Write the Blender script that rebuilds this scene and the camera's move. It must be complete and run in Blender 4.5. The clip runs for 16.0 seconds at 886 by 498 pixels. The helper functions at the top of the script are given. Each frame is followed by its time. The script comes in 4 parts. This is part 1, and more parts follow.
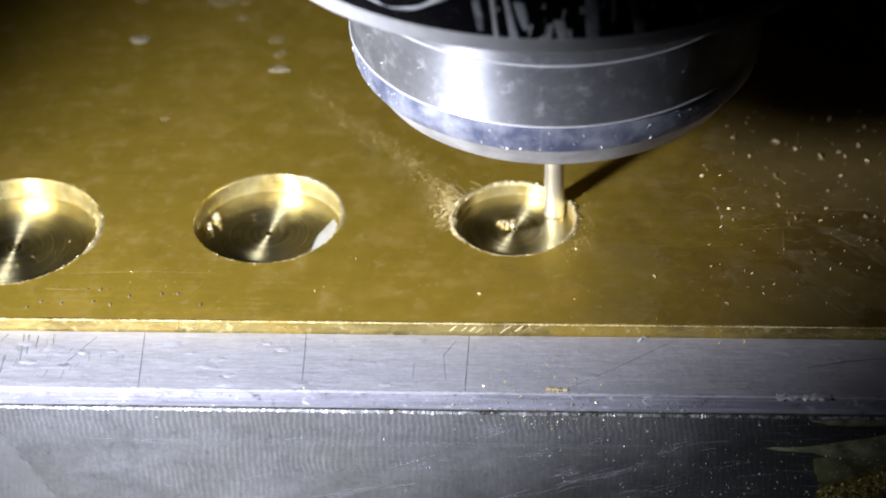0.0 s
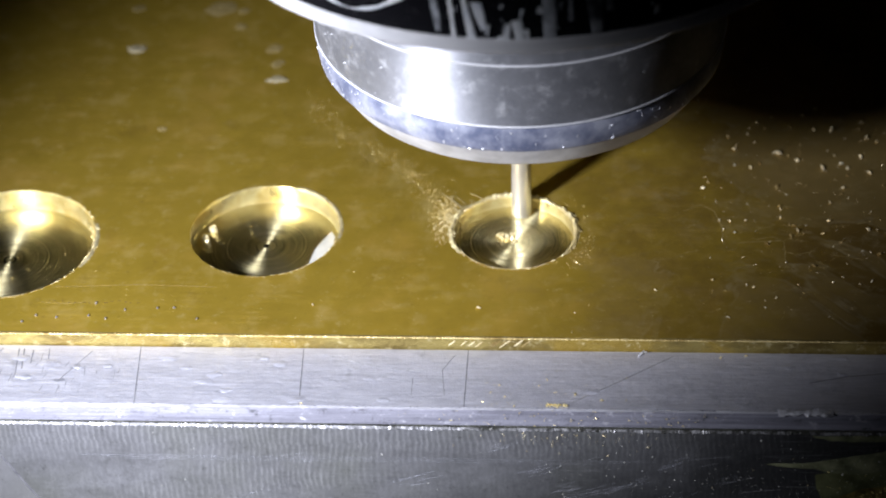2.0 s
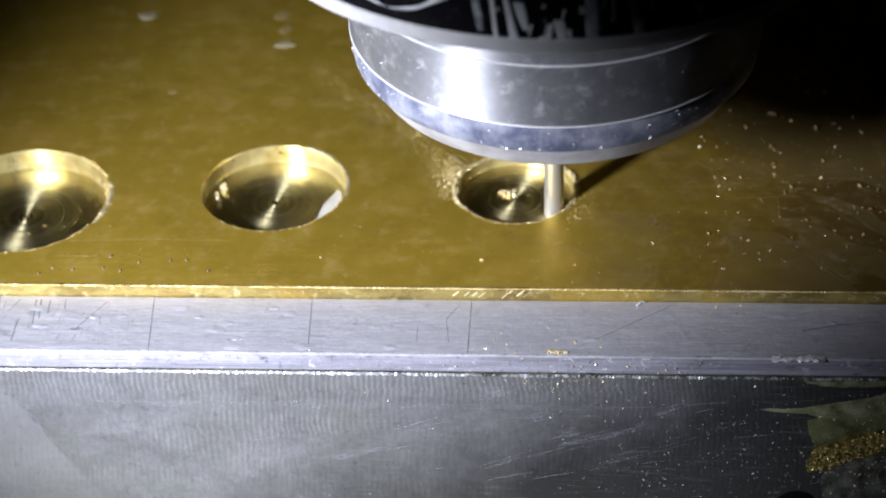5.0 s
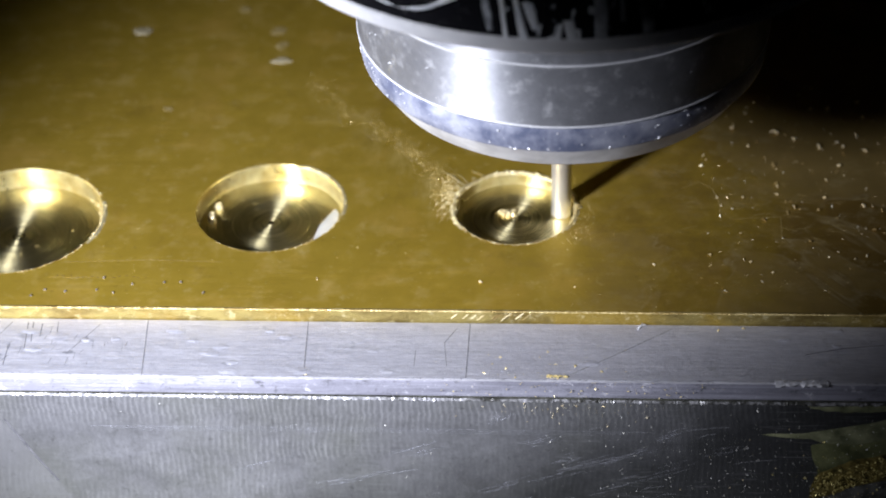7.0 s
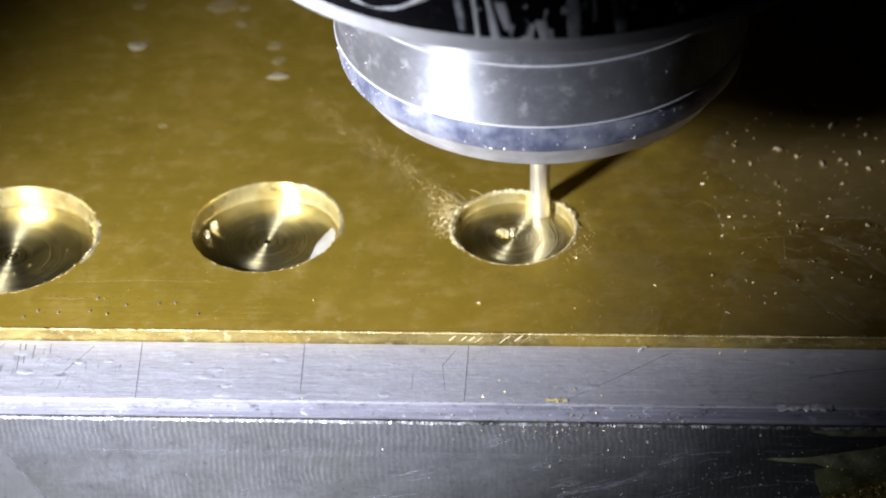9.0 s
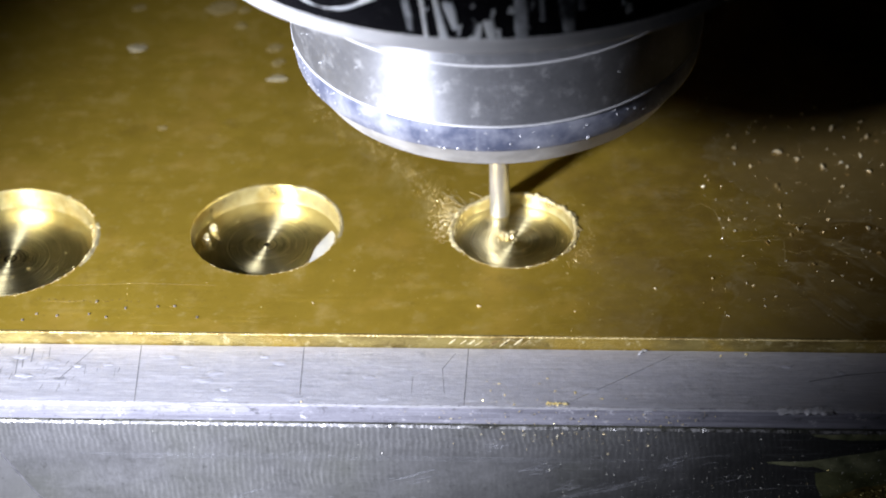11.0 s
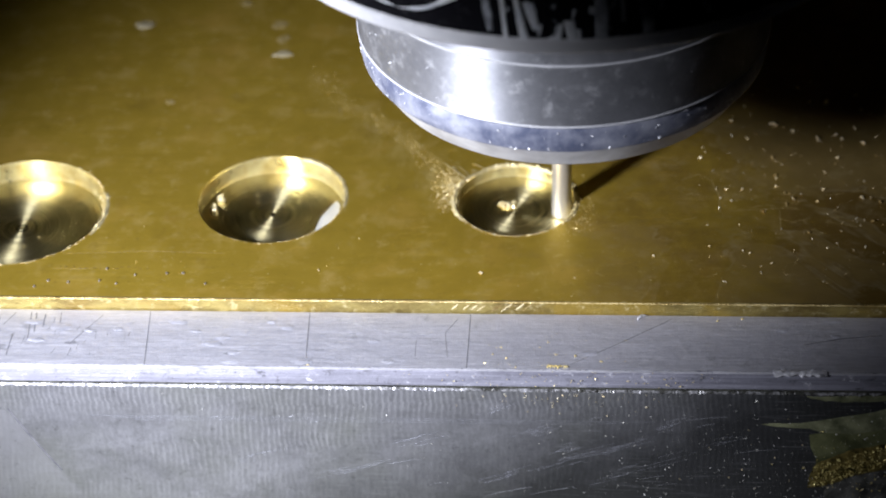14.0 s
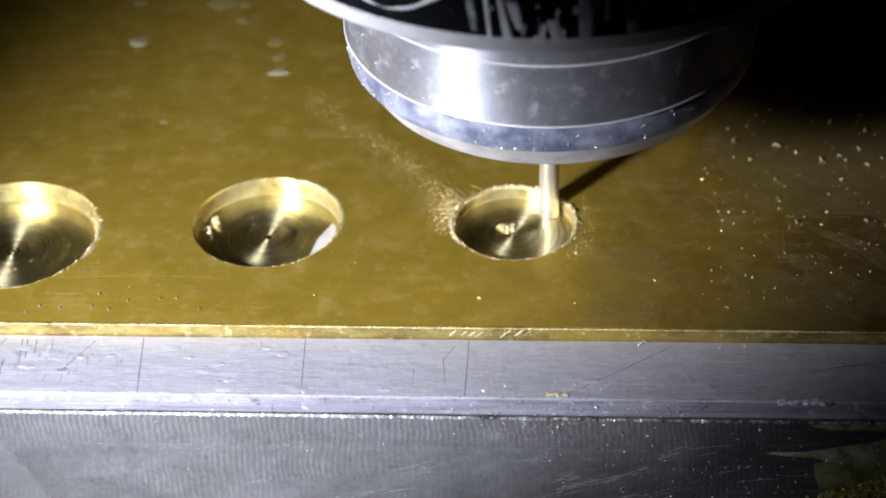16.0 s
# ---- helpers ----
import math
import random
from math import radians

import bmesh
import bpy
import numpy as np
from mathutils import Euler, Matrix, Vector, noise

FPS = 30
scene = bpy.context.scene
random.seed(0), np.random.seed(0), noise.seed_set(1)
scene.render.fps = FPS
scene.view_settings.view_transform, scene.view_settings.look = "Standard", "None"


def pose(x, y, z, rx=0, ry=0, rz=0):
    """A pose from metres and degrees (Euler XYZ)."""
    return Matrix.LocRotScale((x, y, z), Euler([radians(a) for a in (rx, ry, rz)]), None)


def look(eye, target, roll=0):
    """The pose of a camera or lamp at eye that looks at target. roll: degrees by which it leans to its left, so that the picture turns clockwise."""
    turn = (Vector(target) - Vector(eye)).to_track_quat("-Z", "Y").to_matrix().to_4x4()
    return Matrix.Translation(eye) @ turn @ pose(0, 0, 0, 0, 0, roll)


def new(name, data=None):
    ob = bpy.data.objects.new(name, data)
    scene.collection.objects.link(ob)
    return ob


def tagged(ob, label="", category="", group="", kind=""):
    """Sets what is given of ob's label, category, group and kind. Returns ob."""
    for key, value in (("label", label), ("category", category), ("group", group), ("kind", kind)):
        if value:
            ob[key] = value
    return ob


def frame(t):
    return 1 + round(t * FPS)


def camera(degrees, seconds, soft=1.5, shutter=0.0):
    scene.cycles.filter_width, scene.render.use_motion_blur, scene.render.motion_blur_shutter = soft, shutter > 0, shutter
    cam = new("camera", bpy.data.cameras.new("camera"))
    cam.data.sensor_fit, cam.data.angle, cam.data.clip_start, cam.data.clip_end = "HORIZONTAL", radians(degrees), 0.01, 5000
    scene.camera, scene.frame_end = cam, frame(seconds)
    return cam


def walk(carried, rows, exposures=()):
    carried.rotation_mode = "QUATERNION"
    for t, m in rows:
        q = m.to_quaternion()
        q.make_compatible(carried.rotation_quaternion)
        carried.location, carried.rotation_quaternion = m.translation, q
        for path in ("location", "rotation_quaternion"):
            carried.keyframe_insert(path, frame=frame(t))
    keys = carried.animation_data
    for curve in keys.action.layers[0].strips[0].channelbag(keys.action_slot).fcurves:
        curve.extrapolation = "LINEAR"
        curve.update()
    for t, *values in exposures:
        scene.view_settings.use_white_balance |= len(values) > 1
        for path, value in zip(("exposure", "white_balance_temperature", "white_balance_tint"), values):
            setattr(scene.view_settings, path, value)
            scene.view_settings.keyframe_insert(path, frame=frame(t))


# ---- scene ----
# A brass plate clamped in a vise is milled: the table moves in y, the spindle in x, and the camera stands still.
MM = 0.001
cam = camera(25.63, 16.0, soft=1.95)
EYE = Vector((14.31, -192.59, 189.42)) * MM
AIM = EYE + 0.27 * Vector((-0.062067, 0.790517, -0.609287))
STAND = look(EYE, AIM, -2.28)
walk(cam, [(0.0, STAND), (16.0, STAND)])
cam.data.dof.use_dof = True
cam.data.dof.focus_distance = 0.294
cam.data.dof.aperture_fstop = 19.0

# ---- light: one small work lamp low at the front, in a dark enclosure ----
world = bpy.data.worlds.new("workshop_dark")
scene.world = world
world.use_nodes = True
world.node_tree.nodes["Background"].inputs[0].default_value = (0.75, 0.85, 1.0, 1)
world.node_tree.nodes["Background"].inputs[1].default_value = 0.006

LAMP_AIM = Vector((-42, 39, 11)) * MM
LAMP_AT = Vector((-134.0, -96.0, 108.0)) * MM
spot = bpy.data.lights.new("work_lamp", "SPOT")
spot.energy = 7.35
spot.color = (0.87, 0.895, 1.0)
spot.spot_size = radians(45.2)
spot.spot_blend = 1.0
spot.shadow_soft_size = 0.015
lamp = new("work_lamp", spot)
lamp.matrix_world = look(LAMP_AT, LAMP_AIM)
scene.view_settings.exposure = 0.0


# ---- materials ----
class Nodes:
    """A short way to write node trees."""

    def __init__(self, name):
        self.m = bpy.data.materials.new(name)
        self.m.use_nodes = True
        self.t = self.m.node_tree
        self.b = self.t.nodes["Principled BSDF"]
        self.co = self.t.nodes.new("ShaderNodeTexCoord").outputs["Object"]

    def put(self, where, value):
        if hasattr(value, "is_linked"):
            self.t.links.new(value, where)
        elif isinstance(value, tuple) and len(value) == 3 and where.type == "RGBA":
            where.default_value = (*value, 1)
        else:
            where.default_value = value

    def node(self, kind, out=0, props=(), **inputs):
        n = self.t.nodes.new(kind)
        for k, v in props:
            setattr(n, k, v)
        for k, v in inputs.items():
            self.put(n.inputs[k], v)
        return n.outputs[out]

    def coords(self, stretch=(1, 1, 1), turn=(0, 0, 0), shift=(0, 0, 0)):
        return self.node("ShaderNodeMapping", Vector=self.co, Scale=stretch, Rotation=tuple(radians(a) for a in turn), Location=shift)

    def noise(self, scale, detail=4.0, rough=0.55, co=None, distort=0.0):
        return self.node("ShaderNodeTexNoise", 0, Vector=co or self.co, Scale=scale, Detail=detail, Roughness=rough, Distortion=distort)

    def ramp(self, fac, lo, hi, a=0.0, b=1.0):
        n = self.t.nodes.new("ShaderNodeMapRange")
        for k, v in (("Value", fac), ("From Min", lo), ("From Max", hi), ("To Min", a), ("To Max", b)):
            self.put(n.inputs[k], v)
        return n.outputs[0]

    def mix(self, fac, a, b):
        n = self.t.nodes.new("ShaderNodeMix")
        n.data_type = "RGBA"
        self.put(n.inputs[0], fac)
        self.put(n.inputs[6], a)
        self.put(n.inputs[7], b)
        return n.outputs[2]

    def math(self, op, a, b=0.0):
        n = self.t.nodes.new("ShaderNodeMath")
        n.operation = op
        self.put(n.inputs[0], a)
        self.put(n.inputs[1], b)
        return n.outputs[0]

    def bump(self, height, strength, dist, normal=None):
        n = self.t.nodes.new("ShaderNodeBump")
        self.put(n.inputs["Height"], height)
        n.inputs["Strength"].default_value = strength
        n.inputs["Distance"].default_value = dist
        if normal:
            self.put(n.inputs["Normal"], normal)
        return n.outputs[0]

    def done(self, color, rough, metal=1.0, normal=None, **more):
        self.put(self.b.inputs["Base Color"], color)
        self.put(self.b.inputs["Roughness"], rough)
        self.put(self.b.inputs["Metallic"], metal)
        if normal:
            self.put(self.b.inputs["Normal"], normal)
        for k, v in more.items():
            self.put(self.b.inputs[k.replace("_", " ")], v)
        return self.m


def brass_sheet():
    n = Nodes("oiled_brass_sheet")
    big = n.noise(38, 5, 0.6)
    spots = n.noise(190, 6, 0.65)
    lines = n.noise(60, 4, 0.6, n.coords((1, 26, 26)))
    grain = n.noise(2600, 3, 0.6)
    c = n.mix(n.ramp(big, 0.34, 0.66), (0.325, 0.222, 0.026), (0.48, 0.332, 0.042))
    c = n.mix(n.ramp(spots, 0.52, 0.74, 0, 0.38), c, (0.56, 0.43, 0.18))
    c = n.mix(n.ramp(n.noise(800, 5, 0.7), 0.60, 0.72, 0, 0.5), c, (0.22, 0.145, 0.03))
    c = n.mix(n.ramp(n.noise(420, 6, 0.75, n.coords(shift=(2, 5, 0))), 0.57, 0.70, 0, 0.55), c, (0.58, 0.45, 0.17))
    c = n.mix(n.ramp(n.noise(90, 6, 0.7, n.coords(shift=(3, 1, 0))), 0.6, 0.8, 0, 0.5), c, (0.30, 0.17, 0.04))
    c = n.mix(n.ramp(n.noise(70, 5, 0.62, n.coords(shift=(0.4, 0.9, 0))), 0.53, 0.70, 0, 0.5), c, (0.56, 0.36, 0.075))
    c = n.mix(n.ramp(n.noise(120, 6, 0.7, n.coords(shift=(0.8, 0.2, 0))), 0.58, 0.70, 0, 0.4), c, (0.24, 0.155, 0.025))
    xyz = n.t.nodes.new("ShaderNodeSeparateXYZ")
    n.put(xyz.inputs[0], n.co)
    # brown staining towards the right, deepened to paint in the lamp's falloff
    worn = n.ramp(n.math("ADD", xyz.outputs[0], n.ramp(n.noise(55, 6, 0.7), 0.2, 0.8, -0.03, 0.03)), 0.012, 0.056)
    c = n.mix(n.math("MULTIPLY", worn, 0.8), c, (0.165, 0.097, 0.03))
    c = n.mix(n.math("MULTIPLY", worn, n.ramp(n.noise(170, 7, 0.8, n.coords((0.7, 1, 1), (0, 0, 20))), 0.54, 0.68, 0, 0.6)), c, (0.46, 0.38, 0.20))
    tide = n.noise(26, 5, 0.62, n.coords((1, 0.8, 1), shift=(0.31, 0.12, 0)), 0.6)
    rim = n.ramp(n.math("ABSOLUTE", n.math("SUBTRACT", tide, 0.5)), 0.0, 0.014, 1.0, 0.0)
    c = n.mix(n.math("MULTIPLY", worn, n.math("MULTIPLY", rim, n.ramp(spots, 0.35, 0.6, 0.05, 0.55))), c, (0.48, 0.40, 0.22))
    c = n.mix(n.math("MULTIPLY", worn, n.ramp(tide, 0.5, 0.52, 0, 0.5)), c, (0.37, 0.27, 0.10))
    # a haze of fine swarf dust, thrown off the pocket in a fan
    p = n.math("ADD", n.math("MULTIPLY", n.math("SUBTRACT", xyz.outputs[0], -0.0055), 0.633), n.math("MULTIPLY", n.math("SUBTRACT", xyz.outputs[1], 0.070), -0.774))
    q = n.math("ADD", n.math("MULTIPLY", n.math("SUBTRACT", xyz.outputs[0], -0.0055), 0.774), n.math("MULTIPLY", n.math("SUBTRACT", xyz.outputs[1], 0.070), 0.633))
    wisp = n.ramp(n.noise(300, 7, 0.75, n.coords((1, 0.35, 1), (0, 0, 39))), 0.42, 0.64)
    fan = n.math("MULTIPLY", n.ramp(n.math("ABSOLUTE", q), 0.0, 0.0065, 1, 0), n.math("MULTIPLY", n.ramp(p, -0.048, -0.004), n.ramp(p, 0.0, 0.006, 1, 0)))
    c = n.mix(n.math("MULTIPLY", fan, n.math("MULTIPLY", wisp, 0.5)), c, (0.66, 0.52, 0.20))
    r = n.math("ADD", n.ramp(spots, 0.3, 0.8, 0.40, 0.58), n.ramp(lines, 0.3, 0.7, -0.06, 0.06))
    h = n.bump(lines, 0.2, 0.00003, n.bump(grain, 0.45, 0.00002))
    return n.done(c, r, n.ramp(big, 0.3, 0.7, 0.62, 0.75), h)


def brass_cut(name, rough=0.3, tone=(0.76, 0.63, 0.30), stain=(0.68, 0.53, 0.22), metal=1.0):
    n = Nodes(name)
    c = n.mix(n.ramp(n.noise(150, 7, 0.75), 0.42, 0.60), tone, stain)
    chat = n.noise(900, 3, 0.6, n.coords((1, 1, 0.25)))
    r = n.ramp(n.noise(420, 4), 0.3, 0.7, rough - 0.08, rough + 0.12)
    return n.done(c, r, metal, n.bump(chat, 0.25, 0.00008))


def edge_brass(name, rough, tone, stain):
    """The plate's sawn edge: pale metal between lumps of amber oil."""
    n = Nodes(name)
    lump = n.noise(150, 6, 0.7, n.coords((0.6, 1, 1.5)))
    amber = n.ramp(n.noise(85, 5, 0.7, n.coords((0.5, 1, 1), shift=(0.2, 0, 0))), 0.48, 0.60)
    c = n.mix(n.ramp(lump, 0.40, 0.62), tone, stain)
    c = n.mix(n.math("MULTIPLY", amber, 0.7), c, (0.23, 0.15, 0.018))
    c = n.mix(n.ramp(n.noise(520, 5, 0.75), 0.56, 0.68, 0, 0.6), c, (0.62, 0.54, 0.30))
    h = n.bump(lump, 0.9, 0.0005, n.bump(n.noise(900, 4, 0.7), 0.5, 0.0001))
    return n.done(c, n.ramp(amber, 0, 1, rough, 0.25), n.ramp(amber, 0, 1, 0.75, 0.2), h)


def brass_turned(name, tone=(0.82, 0.73, 0.42)):
    """The floor of a milled pocket: rings round its middle, which flare in the lamp."""
    n = Nodes(name)
    v = n.t.nodes.new("ShaderNodeVectorMath")
    v.operation = "LENGTH"
    n.t.links.new(n.co, v.inputs[0])
    ring = n.noise(2300, 2, 0.6, n.node("ShaderNodeCombineXYZ", X=v.outputs["Value"]))
    wide = n.noise(420, 2, 0.5, n.node("ShaderNodeCombineXYZ", X=v.outputs["Value"]))
    hair = n.noise(9000, 1, 0.5, n.node("ShaderNodeCombineXYZ", X=v.outputs["Value"]))
    mott = n.noise(260, 5, 0.65)
    c = n.mix(n.ramp(mott, 0.45, 0.75), tone, (0.68, 0.58, 0.30))
    r = n.math("ADD", n.ramp(hair, 0.42, 0.58, 0.13, 0.48), n.ramp(wide, 0.35, 0.65, -0.03, 0.03))
    tan = n.node("ShaderNodeTangent", 0, (("direction_type", "RADIAL"), ("axis", "Z")))
    return n.done(c, r, 1.0, n.bump(ring, 0.12, 0.00003), Anisotropic=0.92, Anisotropic_Rotation=0.25, Tangent=tan)


def aluminium_top():
    n = Nodes("scuffed_aluminium")
    lines = n.noise(70, 6, 0.7, n.coords((1, 34, 34)))
    fine = n.noise(300, 4, 0.7, n.coords((1, 30, 30)))
    dents = n.noise(210, 6, 0.75)
    cloud = n.noise(45, 5, 0.65, n.coords((0.6, 1, 1)))
    c = n.mix(n.ramp(lines, 0.25, 0.75), (0.39, 0.395, 0.46), (0.55, 0.555, 0.63))
    c = n.mix(n.ramp(fine, 0.46, 0.62, 0, 0.55), c, (0.74, 0.74, 0.80))
    c = n.mix(n.ramp(n.noise(230, 5, 0.7, n.coords((1, 22, 22), shift=(0, 3, 0))), 0.56, 0.66, 0, 0.5), c, (0.30, 0.305, 0.36))
    c = n.mix(n.ramp(cloud, 0.45, 0.72, 0, 0.5), c, (0.37, 0.375, 0.44))
    c = n.mix(n.ramp(dents, 0.58, 0.72, 0, 0.75), c, (0.28, 0.285, 0.33))
    r = n.math("ADD", n.ramp(lines, 0.3, 0.7, 0.44, 0.64), n.ramp(fine, 0.3, 0.7, -0.07, 0.07))
    h = n.bump(dents, 0.8, 0.00022, n.bump(fine, 0.9, 0.00006))
    return n.done(c, r, 0.65, h)


def aluminium_milled():
    """The jaw's face: rows of curved cutter marks, scratches and a film of oil, with the lamp's falloff to the lower
    right put into the film's colour.
    """
    n = Nodes("face_milled_aluminium")
    patch = n.noise(60, 4, 0.6, n.coords((0.4, 1, 1), shift=(0.7, 0, 0.3)))
    rows = n.noise(210, 3, 0.6, n.coords((0.12, 1, 1)))
    xyz = n.t.nodes.new("ShaderNodeSeparateXYZ")
    n.put(xyz.inputs[0], n.co)
    x, z = xyz.outputs[0], xyz.outputs[2]
    pass_ = n.math("FRACT", n.math("ADD", n.math("MULTIPLY", z, 118.0), n.ramp(n.noise(30, 2), 0.3, 0.7, -0.12, 0.12)))
    bow = n.math("MULTIPLY", n.math("POWER", n.math("SUBTRACT", pass_, 0.35), 2.0), -0.0006)
    sway = n.ramp(n.noise(55, 3, 0.6), 0.25, 0.75, -0.0009, 0.0009)
    lean = n.math("MULTIPLY", x, n.math("ADD", 1.0, n.math("MULTIPLY", z, 1.2)))
    wave = n.math("SINE", n.math("MULTIPLY", n.math("ADD", n.math("ADD", lean, bow), sway), 2 * math.pi / 0.00088))
    keep = n.math("MAXIMUM", n.ramp(z, -0.0125, -0.0085, 0.0, 0.75), n.math("MULTIPLY", n.ramp(rows, 0.36, 0.60, 0.05, 1.0), n.ramp(patch, 0.38, 0.62, 0.15, 0.9)))
    tear = n.ramp(n.noise(620, 5, 0.75, n.coords((1.6, 1, 0.5))), 0.34, 0.62, 0.25, 1.0)
    marks = n.math("MULTIPLY", n.math("MULTIPLY", n.ramp(wave, -0.6, 1.0), keep), tear)
    slant = n.node("ShaderNodeMapping", Vector=n.coords(turn=(0, 21, 0)), Scale=(0.14, 1, 1))
    band = n.math("MULTIPLY", n.ramp(n.noise(120, 5, 0.65, slant), 0.52, 0.66), n.ramp(n.noise(420, 6, 0.8), 0.36, 0.6, 0.2, 1.0))
    hatch = n.noise(1500, 5, 0.8, n.coords((1, 1, 0.4)))
    scr = n.math("MULTIPLY", n.ramp(n.noise(140, 4, 0.65, n.coords((1, 10, 16), (0, 20, 0))), 0.54, 0.64), n.ramp(n.noise(70, 3, 0.6), 0.46, 0.6))
    oil = n.noise(34, 4, 0.6)
    grime = n.noise(170, 8, 0.8, n.coords((0.55, 1, 1)))
    c = n.mix(marks, (0.50, 0.505, 0.55), (0.72, 0.725, 0.77))
    c = n.mix(n.math("MULTIPLY", band, 0.5), c, (0.74, 0.745, 0.82))
    c = n.mix(n.ramp(hatch, 0.50, 0.70, 0, 0.5), c, (0.34, 0.34, 0.36))
    c = n.mix(n.ramp(hatch, 0.48, 0.34, 0, 0.35), c, (0.80, 0.80, 0.85))
    c = n.mix(n.ramp(grime, 0.48, 0.72, 0, 0.55), c, (0.25, 0.25, 0.27))
    c = n.mix(n.ramp(oil, 0.42, 0.68, 0, 0.5), c, (0.30, 0.315, 0.23))
    edge = n.math("ADD", n.math("SUBTRACT", -0.0764, x), n.math("MULTIPLY", z, -0.524))
    fresh = n.math("MULTIPLY", n.ramp(n.math("ADD", edge, n.ramp(grime, 0.3, 0.7, -0.0008, 0.0008)), -0.0004, 0.0008), n.ramp(z, -0.034, -0.024))
    c = n.mix(n.math("MULTIPLY", fresh, 0.4), c, (0.74, 0.74, 0.80))
    # oil film whose dark ramp also paints the fading lamplight, lower right
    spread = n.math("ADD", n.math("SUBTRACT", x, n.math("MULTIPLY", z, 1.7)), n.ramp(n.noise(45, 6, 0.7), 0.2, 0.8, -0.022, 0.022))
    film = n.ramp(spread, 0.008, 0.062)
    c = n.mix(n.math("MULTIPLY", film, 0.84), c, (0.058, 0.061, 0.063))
    c = n.mix(n.ramp(n.noise(620, 8, 0.85), 0.56, 0.68, 0, 0.6), c, (0.10, 0.10, 0.095))
    c = n.mix(n.math("MULTIPLY", scr, 0.25), c, (0.66, 0.67, 0.73))
    r = n.math("ADD", n.ramp(marks, 0, 1, 0.40, 0.50), n.ramp(oil, 0.3, 0.7, 0.0, 0.08))
    h = n.bump(marks, 0.45, 0.00006, n.bump(n.noise(900, 6, 0.75, n.coords((0.5, 1, 1))), 0.6, 0.00006))
    return n.done(c, r, 0.8, h)


def aluminium_bright(name, rough=0.34, a=(0.66, 0.66, 0.72), b=(0.82, 0.82, 0.88), metal=0.8):
    n = Nodes(name)
    fine = n.noise(330, 6, 0.75, n.coords((0.35, 4, 4)))
    c = n.mix(n.ramp(fine, 0.3, 0.7), a, b)
    return n.done(c, n.ramp(fine, 0.3, 0.7, rough - 0.08, rough + 0.1), metal, n.bump(fine, 0.3, 0.00004))


def bevel_metal():
    """A filed bevel: fine lines along it, pits and specks of grit."""
    n = Nodes("filed_aluminium_bevel")
    line = n.noise(420, 6, 0.75, n.coords((0.10, 5, 5)))
    pit = n.noise(520, 6, 0.8, n.coords((0.7, 1, 1)))
    c = n.mix(n.ramp(line, 0.34, 0.66), (0.14, 0.14, 0.175), (0.30, 0.30, 0.36))
    c = n.mix(n.ramp(n.noise(130, 5, 0.7, n.coords((0.5, 3, 3))), 0.46, 0.66, 0, 0.6), c, (0.12, 0.12, 0.15))
    c = n.mix(n.ramp(pit, 0.56, 0.66, 0, 0.8), c, (0.05, 0.05, 0.055))
    c = n.mix(n.ramp(pit, 0.42, 0.34, 0, 0.8), c, (0.62, 0.62, 0.68))
    return n.done(c, n.ramp(line, 0.3, 0.7, 0.52, 0.66), 0.4, n.bump(line, 0.7, 0.00008, n.bump(pit, 0.6, 0.00012)))


def lip_metal():
    """A bright torn lip that is choked with oil and grit towards the right-hand end of the jaw."""
    n = Nodes("burred_oily_aluminium")
    xyz = n.t.nodes.new("ShaderNodeSeparateXYZ")
    n.put(xyz.inputs[0], n.co)
    fine = n.noise(700, 5, 0.75, n.coords((0.6, 3, 3)))
    c = n.mix(n.ramp(fine, 0.35, 0.65), (0.34, 0.34, 0.37), (0.78, 0.78, 0.82))
    oil = n.ramp(n.math("ADD", xyz.outputs[0], n.ramp(n.noise(160, 6, 0.75, n.coords(shift=(1, 0, 0))), 0.3, 0.7, -0.05, 0.05)), -0.012, 0.02)
    grit = n.ramp(n.noise(520, 5, 0.7), 0.42, 0.52)
    c = n.mix(n.math("MULTIPLY", oil, n.math("ADD", n.math("MULTIPLY", grit, 0.55), 0.4)), c, (0.05, 0.05, 0.04))
    return n.done(c, n.ramp(fine, 0.3, 0.7, 0.3, 0.5), 0.5, n.bump(fine, 0.5, 0.00006))


def nose_steel():
    """Ground steel round the spindle's axis, with spray and fine flecks on it."""
    n = Nodes("ground_steel")
    rings = n.noise(160, 4, 0.6, n.coords((0.05, 0.05, 14)))
    spray = n.noise(380, 8, 0.85)
    blot = n.noise(90, 6, 0.75)
    c = n.mix(n.ramp(blot, 0.38, 0.66), (0.48, 0.49, 0.53), (0.34, 0.35, 0.38))
    c = n.mix(n.ramp(spray, 0.53, 0.68, 0, 0.75), c, (0.74, 0.75, 0.77))
    r = n.math("ADD", n.ramp(blot, 0.3, 0.7, 0.46, 0.54), n.ramp(spray, 0.52, 0.68, 0, 0.16))
    tan = n.node("ShaderNodeTangent", 0, (("direction_type", "RADIAL"), ("axis", "Z")))
    return n.done(c, r, n.ramp(spray, 0.52, 0.68, 0.72, 0.45), n.bump(rings, 0.2, 0.00003, n.bump(spray, 0.2, 0.00004)), Anisotropic=0.9, Anisotropic_Rotation=0.25, Tangent=tan)


def black_gloss():
    n = Nodes("black_anodised")
    dust = n.noise(500, 5, 0.7)
    c = n.mix(n.ramp(dust, 0.6, 0.8, 0, 0.5), (0.008, 0.008, 0.010), (0.05, 0.05, 0.055))
    return n.done(c, n.ramp(dust, 0.4, 0.8, 0.16, 0.4), 0.0)


